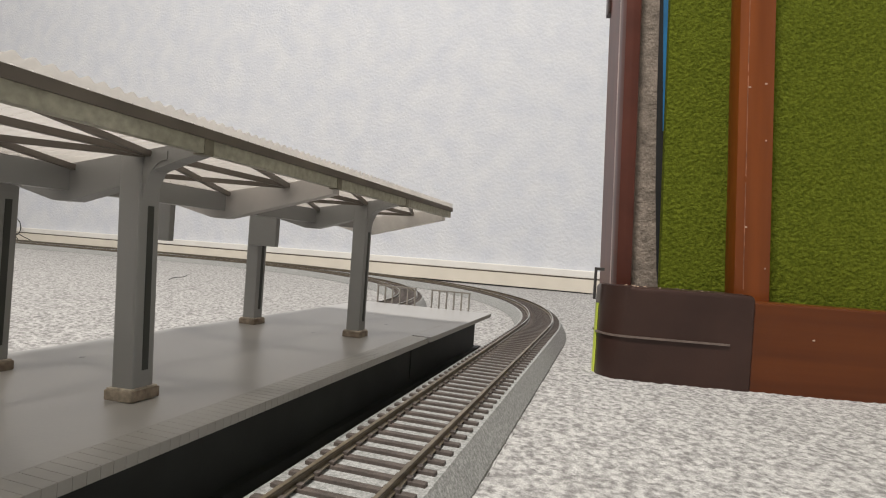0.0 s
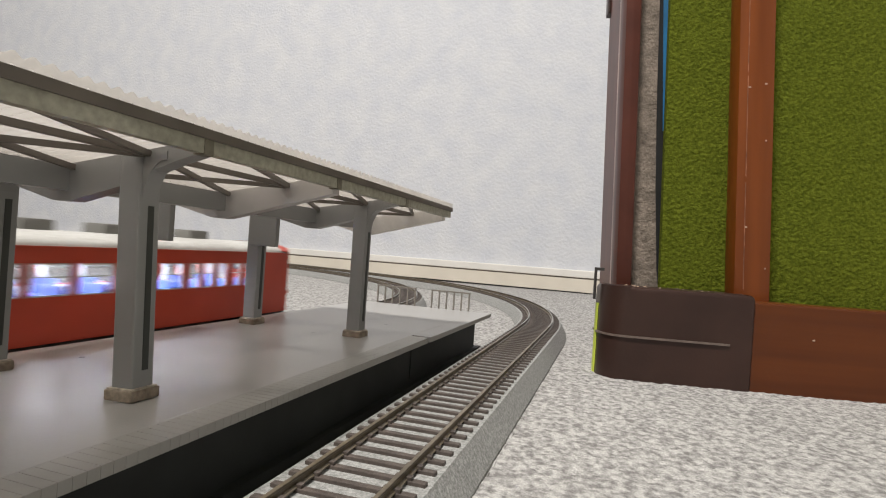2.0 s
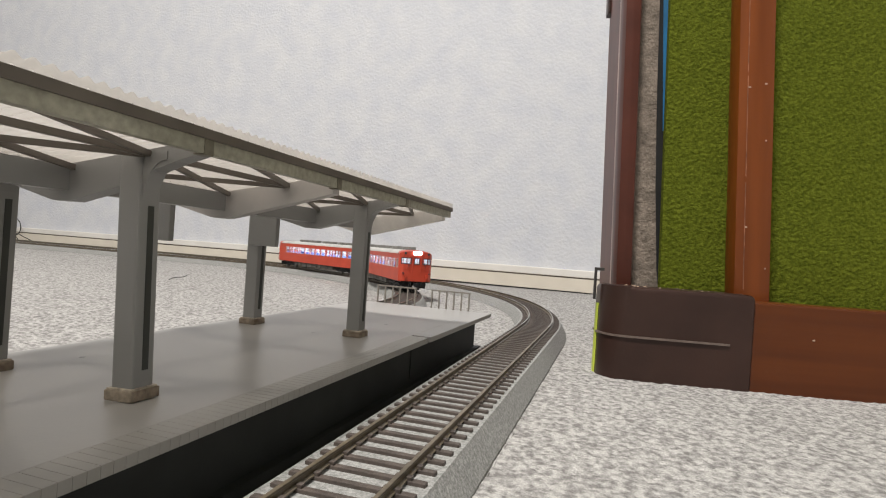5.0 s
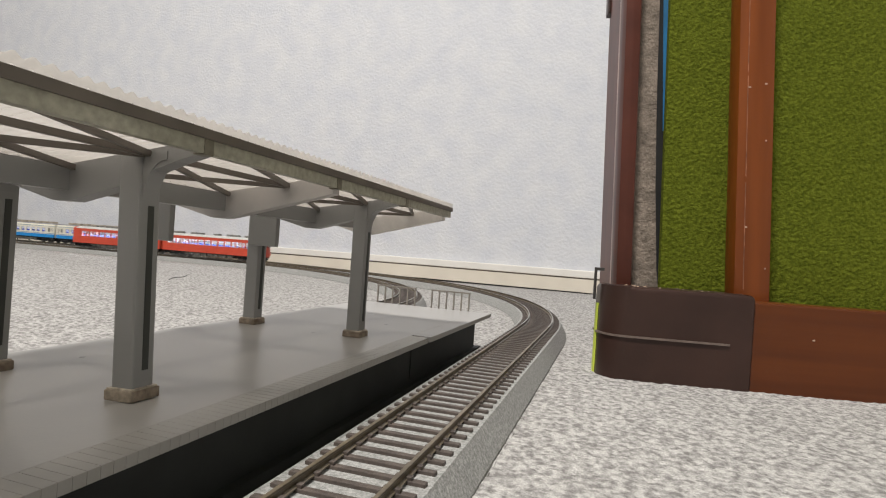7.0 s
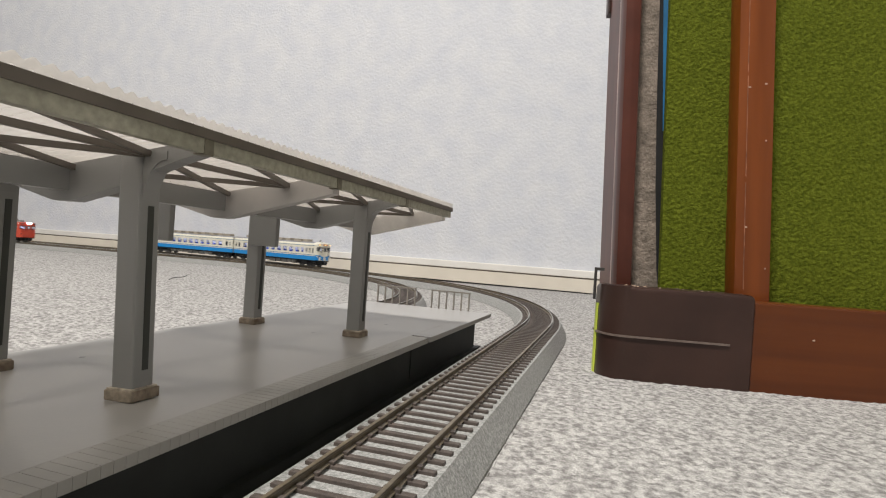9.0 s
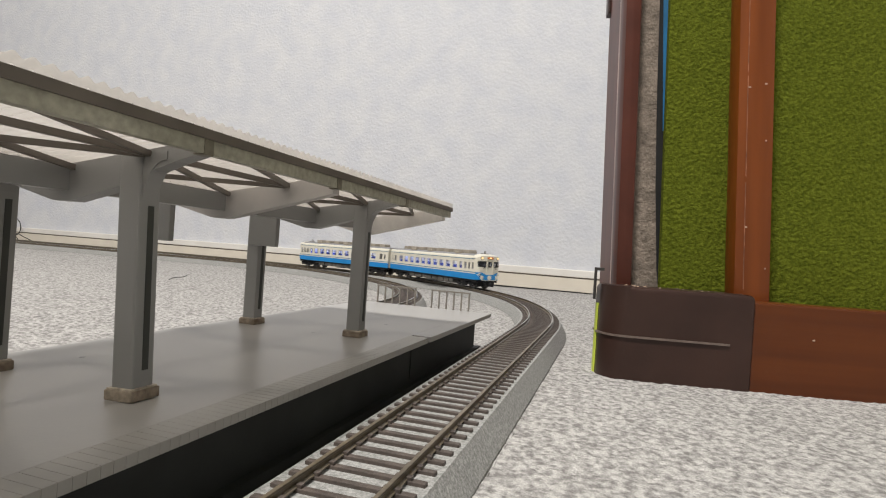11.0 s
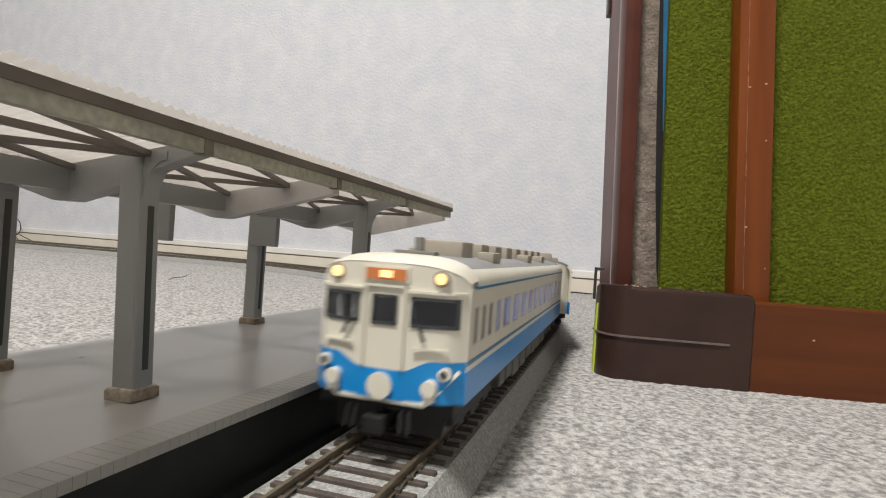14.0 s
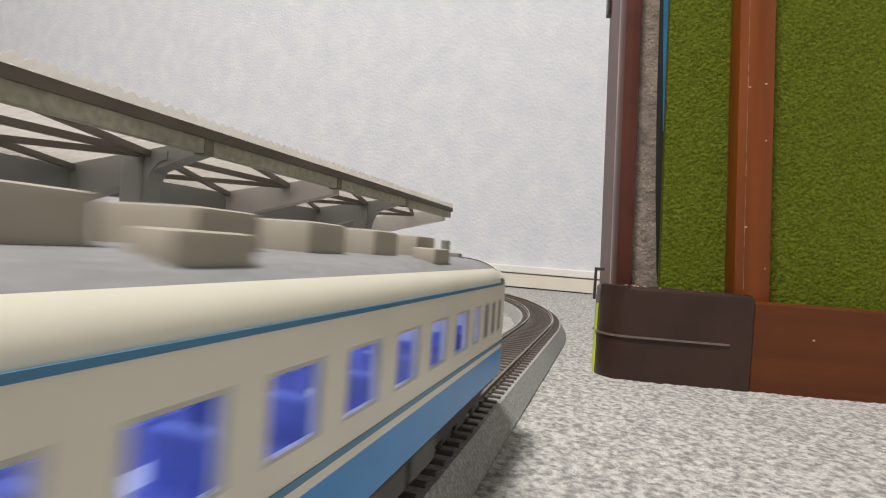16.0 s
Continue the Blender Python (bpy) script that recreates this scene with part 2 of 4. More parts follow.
tagged(carpet_pile("carpet_pile", -0.029, 0.42, 0.06, 0.50, 0.0009), "grey and white mottled carpet pile", "carpet", kind="stuff")
tagged(carpet_pile("carpet_pile", -0.029, 0.45, 0.499, 0.93, 0.0017), "grey and white mottled carpet pile", "carpet", kind="stuff")
tagged(carpet_pile("carpet_pile", -0.75, -0.028, 0.06, 0.955, 0.0015), "grey and white mottled carpet pile", "carpet", kind="stuff")
tagged(carpet_pile("carpet_pile", -2.2, -0.75, 0.06, 1.02, 0.004), "grey and white mottled carpet pile", "carpet", kind="stuff")

# baseboard: lower vinyl board, dark groove, pale upper strip with a rounded top
bb = structure("baseboard", bx(-3.6, -0.008, 0, 2.0, 0.004, 0.0222), M_BASE, "cream vinyl baseboard with a dark groove along the wall", "baseboard")
bb.matrix_world = WALL_M
part("groove", bx(-3.6, -0.004, 0.0222, 2.0, 0.004, 0.0246), M_GROOVE, bb)
part("top_strip", bx(-3.6, -0.0065, 0.0246, 2.0, 0.004, 0.0371, 0.0015), M_BASEW, bb)

# ---------- tracks ----------
RAIL_Z = 0.0105
OUTER = (-0.04802, 0.3622, 0.4867, 1.128, 1.50, 1.581, 0.0109)
INNER = (-0.17233, 0.3705, 0.416, 0.7908, 0.6118, 1.571, 0.0)


def along(track, s):
    """Place and outward normal at the distance s along a track, which is turned by its last value round its near straight."""
    p, n = along_plain(track[:6], s)
    c, d = math.cos(track[6]), math.sin(track[6])
    q = p - Vector((track[0], 0.14))
    return Vector((track[0] + c * q.x - d * q.y, 0.14 + d * q.x + c * q.y)), Vector((c * n.x - d * n.y, d * n.x + c * n.y))


def along_plain(track, s):
    """The same before the turn; s is y on the straight."""
    x0, y0, r1, a1, r2, a2 = track
    if s <= y0:
        return Vector((x0, s)), Vector((1, 0))
    h = (s - y0) / r1
    if h <= a1:
        n = Vector((math.cos(h), math.sin(h)))
        return Vector((x0 - r1, y0)) + r1 * n, n
    n1 = Vector((math.cos(a1), math.sin(a1)))
    e = Vector((x0 - r1, y0)) + r1 * n1
    h = a1 + (s - y0 - r1 * a1) / r2
    if h <= a2:
        n = Vector((math.cos(h), math.sin(h)))
        return e - r2 * n1 + r2 * n, n
    n = Vector((math.cos(a2), math.sin(a2)))
    e2 = e - r2 * n1 + r2 * n
    l = s - y0 - r1 * a1 - r2 * (a2 - a1)
    return e2 + l * Vector((-n.y, n.x)), n


def sweep(track, s0, s1, step, profile):
    """A closed outline (offset to the right of the way, height), swept along the track."""
    bm = bmesh.new()
    n = max(2, int((s1 - s0) / step) + 1)
    prev = None
    for k in range(n + 1):
        p, q = along(track, s0 + (s1 - s0) * k / n)
        ring = [bm.verts.new((p.x + q.x * o, p.y + q.y * o, z)) for o, z in profile]
        if prev:
            for i in range(len(ring)):
                j = (i + 1) % len(ring)
                bm.faces.new((prev[i], prev[j], ring[j], ring[i]))
        else:
            bm.faces.new(ring)
        prev = ring
    bm.faces.new(prev[::-1])
    return bm


def build_track(track, s1, label):
    bed = part("track", sweep(track, -0.35, s1, 0.02, [(-0.0196, -0.003), (0.0190, -0.003), (0.0190, 0.0), (0.0146, 0.0077), (-0.0152, 0.0077), (-0.0196, 0.0)]), M_BALLAST)
    tagged(bed, label, "track")
    for o in (-0.0087, 0.0087):
        part("rail", sweep(track, -0.35, s1, 0.012, [(o - 0.0010, 0.0084), (o + 0.0010, 0.0084), (o + 0.0010, 0.0087), (o + 0.0003, 0.0090), (o + 0.0003, 0.0098), (o + 0.00045, 0.0101), (o + 0.00045, 0.0105), (o - 0.00045, 0.0105), (o - 0.00045, 0.0101), (o - 0.0003, 0.0098), (o - 0.0003, 0.0090), (o - 0.0010, 0.0087)]), M_RAIL, bed)
    for o in (-0.0087, 0.0087):
        part("rail_head", sweep(track, track[1], s1, 0.012, [(o - 0.0004, 0.0104), (o + 0.0004, 0.0104), (o + 0.0004, 0.0107), (o - 0.0004, 0.0107)]), M_HEAD, bed, "bare bright steel rail head of the curve")
    part("curve_bed", sweep(track, track[1] - 0.012, s1, 0.02, [(-0.0127, 0.0070), (0.0127, 0.0070), (0.0127, 0.0080), (-0.0127, 0.0080)]), M_BEDD, bed, "dark brown moulded bed of the curve")
    tie = mesh_of("sleeper", bx(-0.0136, -0.0009, 0.0062, 0.0136, 0.0009, 0.0085, 0.0002), M_TIE)
    chair = bmesh.new()
    for o in (-0.0087, 0.0087):
        for d in (-0.0017, 0.0017):
            box(chair, o + d * 0.7 - 0.0006, -0.0007, 0.0083, o + d * 0.7 + 0.0006, 0.0007, 0.0092)
    chair_me = mesh_of("rail_chair", chair, M_TIE)
    s, k = -0.02, 0
    far = bmesh.new()
    while s < s1 - 0.004:
        p, q = along(track, s)
        m = Matrix.Translation((p.x, p.y, 0)) @ Matrix.Rotation(math.atan2(q.y, q.x), 4, "Z")
        if k < 150:
            share("sleeper", tie, bed, m)
            if k < 48:
                share("rail_chair", chair_me, bed, m)
        else:
            r = bmesh.ops.create_cube(far, size=1.0)
            for v in r["verts"]:
                v.co = m @ Vector((v.co.x * 0.0268, v.co.y * 0.0024, 0.0074 + v.co.z * 0.0022))
        s += 0.0063
        k += 1
    tagged(part("far_sleepers", far, M_TIE, bed), kind="stuff")
    return bed


build_track(OUTER, 4.0, "model railway track with brown rails on grey roadbed beside the platform")
build_track(INNER, 3.2, "inner model railway track with brown rails on grey roadbed")

# ---------- platform ----------
PX1, PX0, PZ, PY1 = -0.0702, -0.1521, 0.0203, 0.318
plat = part("station_platform", bx(PX0 + 0.004, -0.30, -0.002, PX1 - 0.006, PY1 - 0.012, PZ - 0.0030), M_PLATS)
tagged(plat, "grey plastic model station platform with dark sides", "platform")
part("deck", bx(PX0, -0.30, PZ - 0.003, PX1 - 0.0075, PY1 - 0.045, PZ, 0.0003), M_PLAT, plat)
part("ramp", bx(PX0, PY1 - 0.0448, PZ - 0.003, PX1 - 0.0075, PY1, PZ - 0.0001, 0.0003), M_PLAT, plat)
part("base_plate", bx(PX0 + 0.002, -0.30, -0.002, PX1 - 0.0035, PY1 - 0.008, 0.0022), M_PLATS, plat)
part("side_seam", bx(PX1 - 0.0062, 0.2050, 0.004, PX1 - 0.0056, 0.2062, PZ - 0.003), M_PLATS, plat)
part("edge_strip", bx(PX1 - 0.0075, 0.2100, PZ - 0.0021, PX1 + 0.0003, PY1, PZ + 0.00005, 0.0003), M_PLAT, plat)
for x, y in ((-0.134, 0.1120), (-0.110, 0.1880), (-0.098, 0.2300)):
    part("stain", cyl(bmesh.new(), (x, y, PZ - 0.0005), (x, y, PZ + 0.00006), 0.0008, 14), M_POST, plat)
edge = mesh_of("edge_slab", bx(0, 0.00002, 0.0009, 0.0074, 0.00218, 0.003, 0.00008), M_PLATE)
for i in range(231):
    share("edge_slab", edge, plat, Matrix.Translation((PX1 - 0.0075, -0.30 + i * 0.0022, PZ - 0.003)))

# ---------- canopy ----------
CX1, CX0, CVX, CZ = -0.0745, -0.1560, -0.1150, 0.0746
CY0, CY1 = -0.30, 0.2425
VZ = 0.0682
FRAMES = (-0.115, -0.065, -0.015, 0.0385, 0.0906, 0.1400, 0.1918, CY1 - 0.002)
POST_FRAMES = (-0.015, 0.0906, 0.1918)
canopy = tagged(new("platform_canopy"), "grey butterfly-roofed model platform canopy on six grey posts", "canopy")
canopy.location = (0, 0, 0)


def slope_z(x):
    return VZ + (CZ - VZ) * (abs(x - CVX) / (CX1 - CVX))


def frame_bm(y):
    """One cross frame: two sloped arms that meet in the valley."""
    t = 0.0018
    west = [(CVX + 0.002, VZ - 0.0080), (CVX - 0.003, VZ - 0.0080), (CX0 + 0.0022, CZ - 0.0058), (CX0 + 0.0022, CZ - 0.0012), (CVX, VZ - 0.0002), (CX1 - 0.0032, CZ - 0.0008)]
    if y in POST_FRAMES:
        # slim arm past the post on the track side
        east = [(CX1 - 0.0032, CZ - 0.0032), (-0.0855, 0.0692), (-0.0905, 0.0674), (-0.0985, 0.0640)]
    else:
        east = [(CX1 - 0.0032, CZ - 0.0058)]
    return poly_prism(bmesh.new(), west + east, "y", y - t, y + t)


def post(x, y, lean):
    w = 0.0027
    o = part("post", bx(x - w, y - w, PZ + 0.002, x + w, y + w, 0.0705, 0.0005), M_POST, canopy)
    part("groove", bx(x + w, y - 0.0004, PZ + 0.006, x + w + 0.00012, y + 0.0011, 0.0600), M_POSTD, o)
    r = 0.006
    out = [(x + w - 0.0002, 0.0700)]
    for a in range(9):
        h = a / 8 * math.pi / 2
        out.append((x + w + r - r * math.cos(h), 0.0598 + 0.0094 * math.sin(h)))
    out.append((x + w + r, 0.0708))
    part("bracket", poly_prism(bmesh.new(), out, "y", y - 0.0020, y + 0.0020), M_POST, o)
    b = part("post_base", bx(x - 0.0036, y - 0.0036, PZ, x + 0.0036, y + 0.0036, PZ + 0.0022, 0.0003), M_BASEB, o, "weathered brown base block")
    part("base_top", bx(x - 0.0033, y - 0.0033, PZ + 0.0021, x + 0.0033, y + 0.0033, PZ + 0.0026, 0.0002), M_BASET, b, "pale chipped rim of the base block")
    pin = Matrix.Translation((x, y, PZ))
    o.matrix_local = pin @ Matrix.Rotation(radians(lean), 4, "Y") @ pin.inverted()


for y in FRAMES:
    part("cross_frame", frame_bm(y), M_GABLE if y == FRAMES[-1] else M_POST if y in POST_FRAMES else M_BEAM, canopy)
for y in POST_FRAMES:
    post(-0.0942, y, -2.3 if y == 0.0906 else 0.0)
    post(-0.1406 + (0.0035 if y == 0.0906 else 0.0), y, 0.0)

# fascias, valley gutter, purlins and braces
part("fascia", bx(CX1 - 0.003, CY0, CZ - 0.0044, CX1 - 0.0008, CY1, CZ - 0.0017), M_TRIM, canopy, "olive fascia strip")
part("edge_strip", bx(CX1 - 0.002, CY0, CZ - 0.0017, CX1, CY1, CZ + 0.0001), M_TRIMD, canopy)
part("fascia", bx(CX0, CY0, CZ - 0.0044, CX0 + 0.002, CY1, CZ - 0.0004), M_TRIM, canopy)
part("valley_gutter", bx(CVX - 0.002, CY0, VZ - 0.0058, CVX + 0.0016, CY1, VZ - 0.0005), M_POST, canopy)
for sg in (1, -1):
    xm, xe, xv = CVX + sg * 0.0222, CVX + sg * 0.0378, CVX + sg * 0.0018
    part("purlin", bar(bmesh.new(), (xm, CY0, slope_z(xm) - 0.0011), (xm, CY1, slope_z(xm) - 0.0011), 0.0011, 0.0013), M_TRIMD, canopy)
    for y0, y1 in zip(FRAMES, FRAMES[1:]):
        for xa, xb in ((xv, xm), (xm, xv), (xe, xm)):
            part("brace", bar(bmesh.new(), (xa, y0, slope_z(xa) - 0.0012), (xb, y1, slope_z(xb) - 0.0012), 0.0010, 0.0012), M_TRIMD, canopy)
for y in (0.0290, 0.0860, 0.1370, 0.1880):
    part("fascia_joint", bx(CX1 - 0.0032, y - 0.0012, CZ - 0.0047, CX1 - 0.0006, y + 0.0012, CZ - 0.0017), M_TRIMJ, canopy)


def sheet(x0, x1):
    """A corrugated roof sheet: ridges run across the platform, waves follow along it."""
    bm = bmesh.new()
    step = 0.00044
    n = int((CY1 + 0.001 - CY0) / step)
    rows = []
    for k in range(n + 1):
        y = CY0 + k * step
        w = 0.0004 * math.sin(2 * math.pi * y / 0.0026)
        rows.append([[bm.verts.new((x, y, slope_z(x) + dz + w * g)) for x in (x0, x1)] for dz, g in ((0.0001, 1.1), (0.0019, 1))])
    for a, b in zip(rows, rows[1:]):
        bm.faces.new((a[0][0], a[0][1], b[0][1], b[0][0]))
        bm.faces.new((a[1][0], b[1][0], b[1][1], a[1][1]))
        for i in (0, 1):
            bm.faces.new((a[0][i], b[0][i], b[1][i], a[1][i]))
    return bm


part("roof_sheet", sheet(CVX, CX1 - 0.0005), M_SHEET, canopy, "translucent corrugated sheet", smooth=True)
part("roof_sheet", sheet(CX0 + 0.0005, CVX - 0.0005), M_SHEET, canopy, "translucent corrugated sheet", smooth=True)

# name boards that hang on the rear posts
for x, y in ((-0.1496, 0.150), (-0.1330, 0.1862)):
    b = part("hanging_sign", bx(x - 0.0065, y - 0.0012, 0.0519, x + 0.0055, y + 0.0012, 0.0676, 0.0004), M_POST)
    tagged(b, "blank dark grey hanging sign board under the canopy", "sign")


def fence(x0, x1, y):
    f = tagged(new("platform_fence"), "thin grey model fence at the platform end", "fence")
    f.location = (x0, y, PZ)
    n = 6
    for i in range(n):
        u = (x1 - x0) * i / (n - 1)
        part("post", bx(u - 0.0004, -0.0004, 0, u + 0.0004, 0.0004, 0.0102), M_FENCE, f)
    part("top_rail", bx(-0.0006, -0.0005, 0.0102, x1 - x0 + 0.0006, 0.0005, 0.0110), M_FENCE, f)
    return f


fence(-0.1418, -0.1172, 0.3165)
fence(-0.1064, -0.0834, 0.3165)

# ---------- wooden stand with felt boards ----------
ST = Matrix.Translation((-0.0085, 0.2795, 0)) @ Matrix.Rotation(radians(10.5), 4, "Z")
stand = tagged(new("wooden_stand"), "reddish-brown wooden frame with a dark plastic corner standing on the carpet", "stand")
stand.matrix_world = ST
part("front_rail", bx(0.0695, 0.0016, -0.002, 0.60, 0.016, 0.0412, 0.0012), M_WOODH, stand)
def cap_outline(r, grow=0.0):
    """Seen from above: the front and the side, joined by a round corner."""
    arc = [(r - (r + grow) * math.sin(h), r - (r + grow) * math.cos(h)) for h in (math.pi / 2 * k / 12 for k in range(13))]
    return [(0.0700, -grow)] + [(x + 0.0016, y) for x, y in arc] + [(0.0016 - grow, 0.024)]


cb = poly_prism(bmesh.new(), cap_outline(0.0125) + [(0.0706, 0.024), (0.0706, 0.0006)], "z", -0.002, 0.0440)
bmesh.ops.bevel(cb, geom=[e for e in cb.edges if all(v.co.z > 0.043 for v in e.verts)], offset=0.0026, segments=4, affect="EDGES", profile=0.5)
cap = part("corner_cap", cb, M_CAP, stand, "dark brown plastic corner cap", smooth=True)
sb = bmesh.new()
line = [(0.0602, -0.0004)] + cap_outline(0.0125, 0.0004)[1:]
for (xa, ya), (xb, yb) in zip(line, line[1:]):
    bar(sb, (xa, ya, 0.0201), (xb, yb, 0.0201), 0.0010, 0.0009)
# the seam's paler brown paints the highlight along its ridge
part("seam", sb, M_SEAM, cap)
rng = random.Random(11)
for i in range(26):
    x, y, w = rng.uniform(0.012, 0.068), rng.uniform(0.004, 0.016), rng.uniform(0.0003, 0.0007)
    part("dust", bx(x, y, 0.0438, x + w * 1.6, y + w, 0.0440 + w * 0.7, w * 0.2), M_NICK if i % 3 else M_SEAM, cap)
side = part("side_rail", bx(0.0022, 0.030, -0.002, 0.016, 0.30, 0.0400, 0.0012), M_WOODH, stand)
side.rotation_euler = (0, 0, radians(-13.5))
up = part("upright", bx(0.0640, 0.010, 0.036, 0.0822, 0.026, 0.62, 0.0048), M_WOOD, stand, smooth=True)
part("tape", bx(0.0006, 0.0135, -0.001, 0.0015, 0.0175, 0.034), M_YELLOW, stand, "yellow-green tape strip")
br = bmesh.new()
box(br, -0.0016, 0.012, 0.036, -0.0004, 0.014, 0.052)
box(br, -0.0016, 0.012, 0.0505, 0.003, 0.014, 0.052)
part("bracket", br, M_METAL, stand, "grey metal bracket")


LEAN = Matrix.Translation((0.02, 0, 0.04)) @ Matrix.Rotation(radians(-1.7), 4, "Y") @ Matrix.Translation((-0.02, 0, -0.04))
up.matrix_local = Matrix.Translation((0.06, 0, 0.04)) @ Matrix.Rotation(radians(-2.4), 4, "Y") @ Matrix.Translation((-0.06, 0, -0.04))


def felt(name, x0, x1, y0, y1, z0, z1, material, label):
    bm = bmesh.new()
    nx, nz = 24, 90
    rng = random.Random(3)
    g = []
    for j in range(nz + 1):
        row = []
        for i in range(nx + 1):
            x, z = x0 + (x1 - x0) * i / nx, z0 + (z1 - z0) * j / nz
            row.append((x, z, 0.0006 * noise.noise(Vector((x * 40, 1.7, z * 40)))))
        g.append(row)
    F = [[bm.verts.new((x, y0 + d, z)) for x, z, d in r] for r in g]
    B = [[bm.verts.new((x, y1, z)) for x, z, d in r] for r in g]
    for j in range(nz):
        for i in range(nx):
            bm.faces.new((F[j][i], F[j][i + 1], F[j + 1][i + 1], F[j + 1][i]))
            bm.faces.new((B[j][i], B[j + 1][i], B[j + 1][i + 1], B[j][i + 1]))
    for j in range(nz):
        for i in (0, nx):
            bm.faces.new((F[j][i], F[j + 1][i], B[j + 1][i], B[j][i]))
    ob = part(name, bm, material, None, "", True)
    ob.matrix_world = ST @ LEAN
    return tagged(ob, label, "felt board")


felt("green_felt_board", 0.0325, 0.44, 0.0205, 0.0250, 0.030, 0.62, M_GREEN, "olive green felt-covered board standing in the wooden frame")
felt("grey_felt_board", 0.0192, 0.0330, 0.0270, 0.0330, 0.030, 0.62, M_GFELT, "grey felt board edge standing behind the green felt")
blue = part("blue_sheet", poly_prism(bmesh.new(), [(0.33, 0.125), (0.0323, 0.125), (0.0303, 0.19), (0.0292, 0.25), (0.0285, 0.62), (0.33, 0.62)], "y", 0.0254, 0.0260), M_BLUEB)
blue.matrix_world = ST @ LEAN
tagged(blue, "bright blue thin sheet behind the green felt board", "sheet")

for z0, z1 in ((0.046, 0.098), (0.101, 0.150), (0.152, 0.236), (0.24, 0.45)):
    part("worn_edge", bx(0.0686, 0.00985, z0, 0.0689, 0.0101, z1), M_WORN, up, "pale worn line along the edge")
for x, z, w in ((0.0690, 0.1440, 0.0012), (0.0655, 0.1610, 0.0022), (0.0765, 0.1455, 0.0011), (0.0772, 0.1180, 0.0008), (0.0688, 0.0760, 0.0010), (0.0700, 0.2050, 0.0014), (0.0782, 0.0560, 0.0006)):
    part("chip", bx(x, 0.0097 if x > 0.068 else 0.0110, z, x + w, 0.0103 if x > 0.068 else 0.0140, z + 0.0007, 0.0002), M_NICK, up, "pale nick in the varnish")
part("chip", bx(0.0970, 0.0012, 0.0250, 0.0980, 0.0018, 0.0257, 0.0002), M_NICK, stand, "pale nick in the varnish")
# black strip added as the shade in the gap between the boards
gap_shade = part("gap_shade_strip", poly_prism(bmesh.new(), [(0.0335, 0.040), (0.0320, 0.052), (0.0300, 0.095), (0.0290, 0.14), (0.0282, 0.25), (0.0278, 0.62), (0.0335, 0.62)], "y", 0.0262, 0.0268), M_BLACKB)
gap_shade.matrix_world = ST @ LEAN
tagged(gap_shade, "black strip standing in for shade between the felt boards", "strip")

# ridged dark brown panel at the side of the stand
ridge = tagged(new("slatted_panel"), "dark brown panel of narrow upright slats beside the felt boards", "panel")
ridge.matrix_world = ST @ LEAN
part("end_post", bx(0.0100, 0.020, 0.036, 0.0190, 0.036, 0.62, 0.0038), M_SLAT, ridge, smooth=True)
for i in range(8):
    y = 0.040 + i * 0.012
    x = 0.153 * y + 0.0050 - i * 0.00070
    part("slat", bx(x, y, 0.036, x + 0.012, y + 0.0085, 0.62, 0.001), M_SLAT, ridge)
    part("slat_edge", bx(x - 0.0003, y - 0.0003, 0.036, x + 0.0002, y + 0.0004, 0.62), M_SLATL, ridge, "pale groove strip")
part("hinge", bx(0.0160, 0.120, 0.228, 0.0210, 0.130, 0.275, 0.001), M_CAP, ridge, "dark hinge plate")

# black cable lying on the baseboard
cu = bpy.data.curves.new("cable", "CURVE")
cu.dimensions, cu.bevel_depth = "3D", 0.0012
sp = cu.splines.new("BEZIER")
pts = [(-1.563, 1.080, 0.063), (-1.541, 1.077, 0.044), (-1.539, 1.074, 0.023), (-1.556, 1.068, 0.0075), (-1.524, 1.060, 0.006), (-1.529, 1.058, 0.0145), (-1.487, 1.052, 0.0124), (-1.454, 1.046, 0.0050)]
sp.bezier_points.add(len(pts) - 1)
for b, c in zip(sp.bezier_points, pts):
    b.co, b.handle_left_type, b.handle_right_type = c, "AUTO", "AUTO"
cu.materials.append(M_CABLE)
tagged(new("cable", cu), "thin black cable lying against the baseboard", "cable")

# a loose thread on the carpet
cu = bpy.data.curves.new("thread", "CURVE")
cu.dimensions, cu.bevel_depth = "3D", 0.00045
sp = cu.splines.new("BEZIER")
pts = [(-0.481, 0.502, 0.0008), (-0.489, 0.519, 0.0022), (-0.495, 0.538, 0.0018), (-0.500, 0.550, 0.0030)]
sp.bezier_points.add(len(pts) - 1)
for b, c in zip(sp.bezier_points, pts):
    b.co, b.handle_left_type, b.handle_right_type = c, "AUTO", "AUTO"
cu.materials.append(M_CABLE)
tagged(new("thread", cu), "short dark thread lying on the carpet", "thread")

# ---------- railcars ----------
HALF, LEN, BOGIE = 0.0177, 0.222, 0.0800
Z_BOT, Z_MID, Z_W0, Z_W1, Z_GUT, Z_TOP = 0.0116, 0.0188, 0.0240, 0.0326, 0.0368, 0.0432


def roof_profile(n=10):
    pts = []
    for i in range(n + 1):
        u = i / n
        a = u * math.pi / 2
        pts.append((HALF * math.cos(a) ** 0.62, Z_GUT + (Z_TOP - Z_GUT) * math.sin(a) ** 0.9))
    return pts


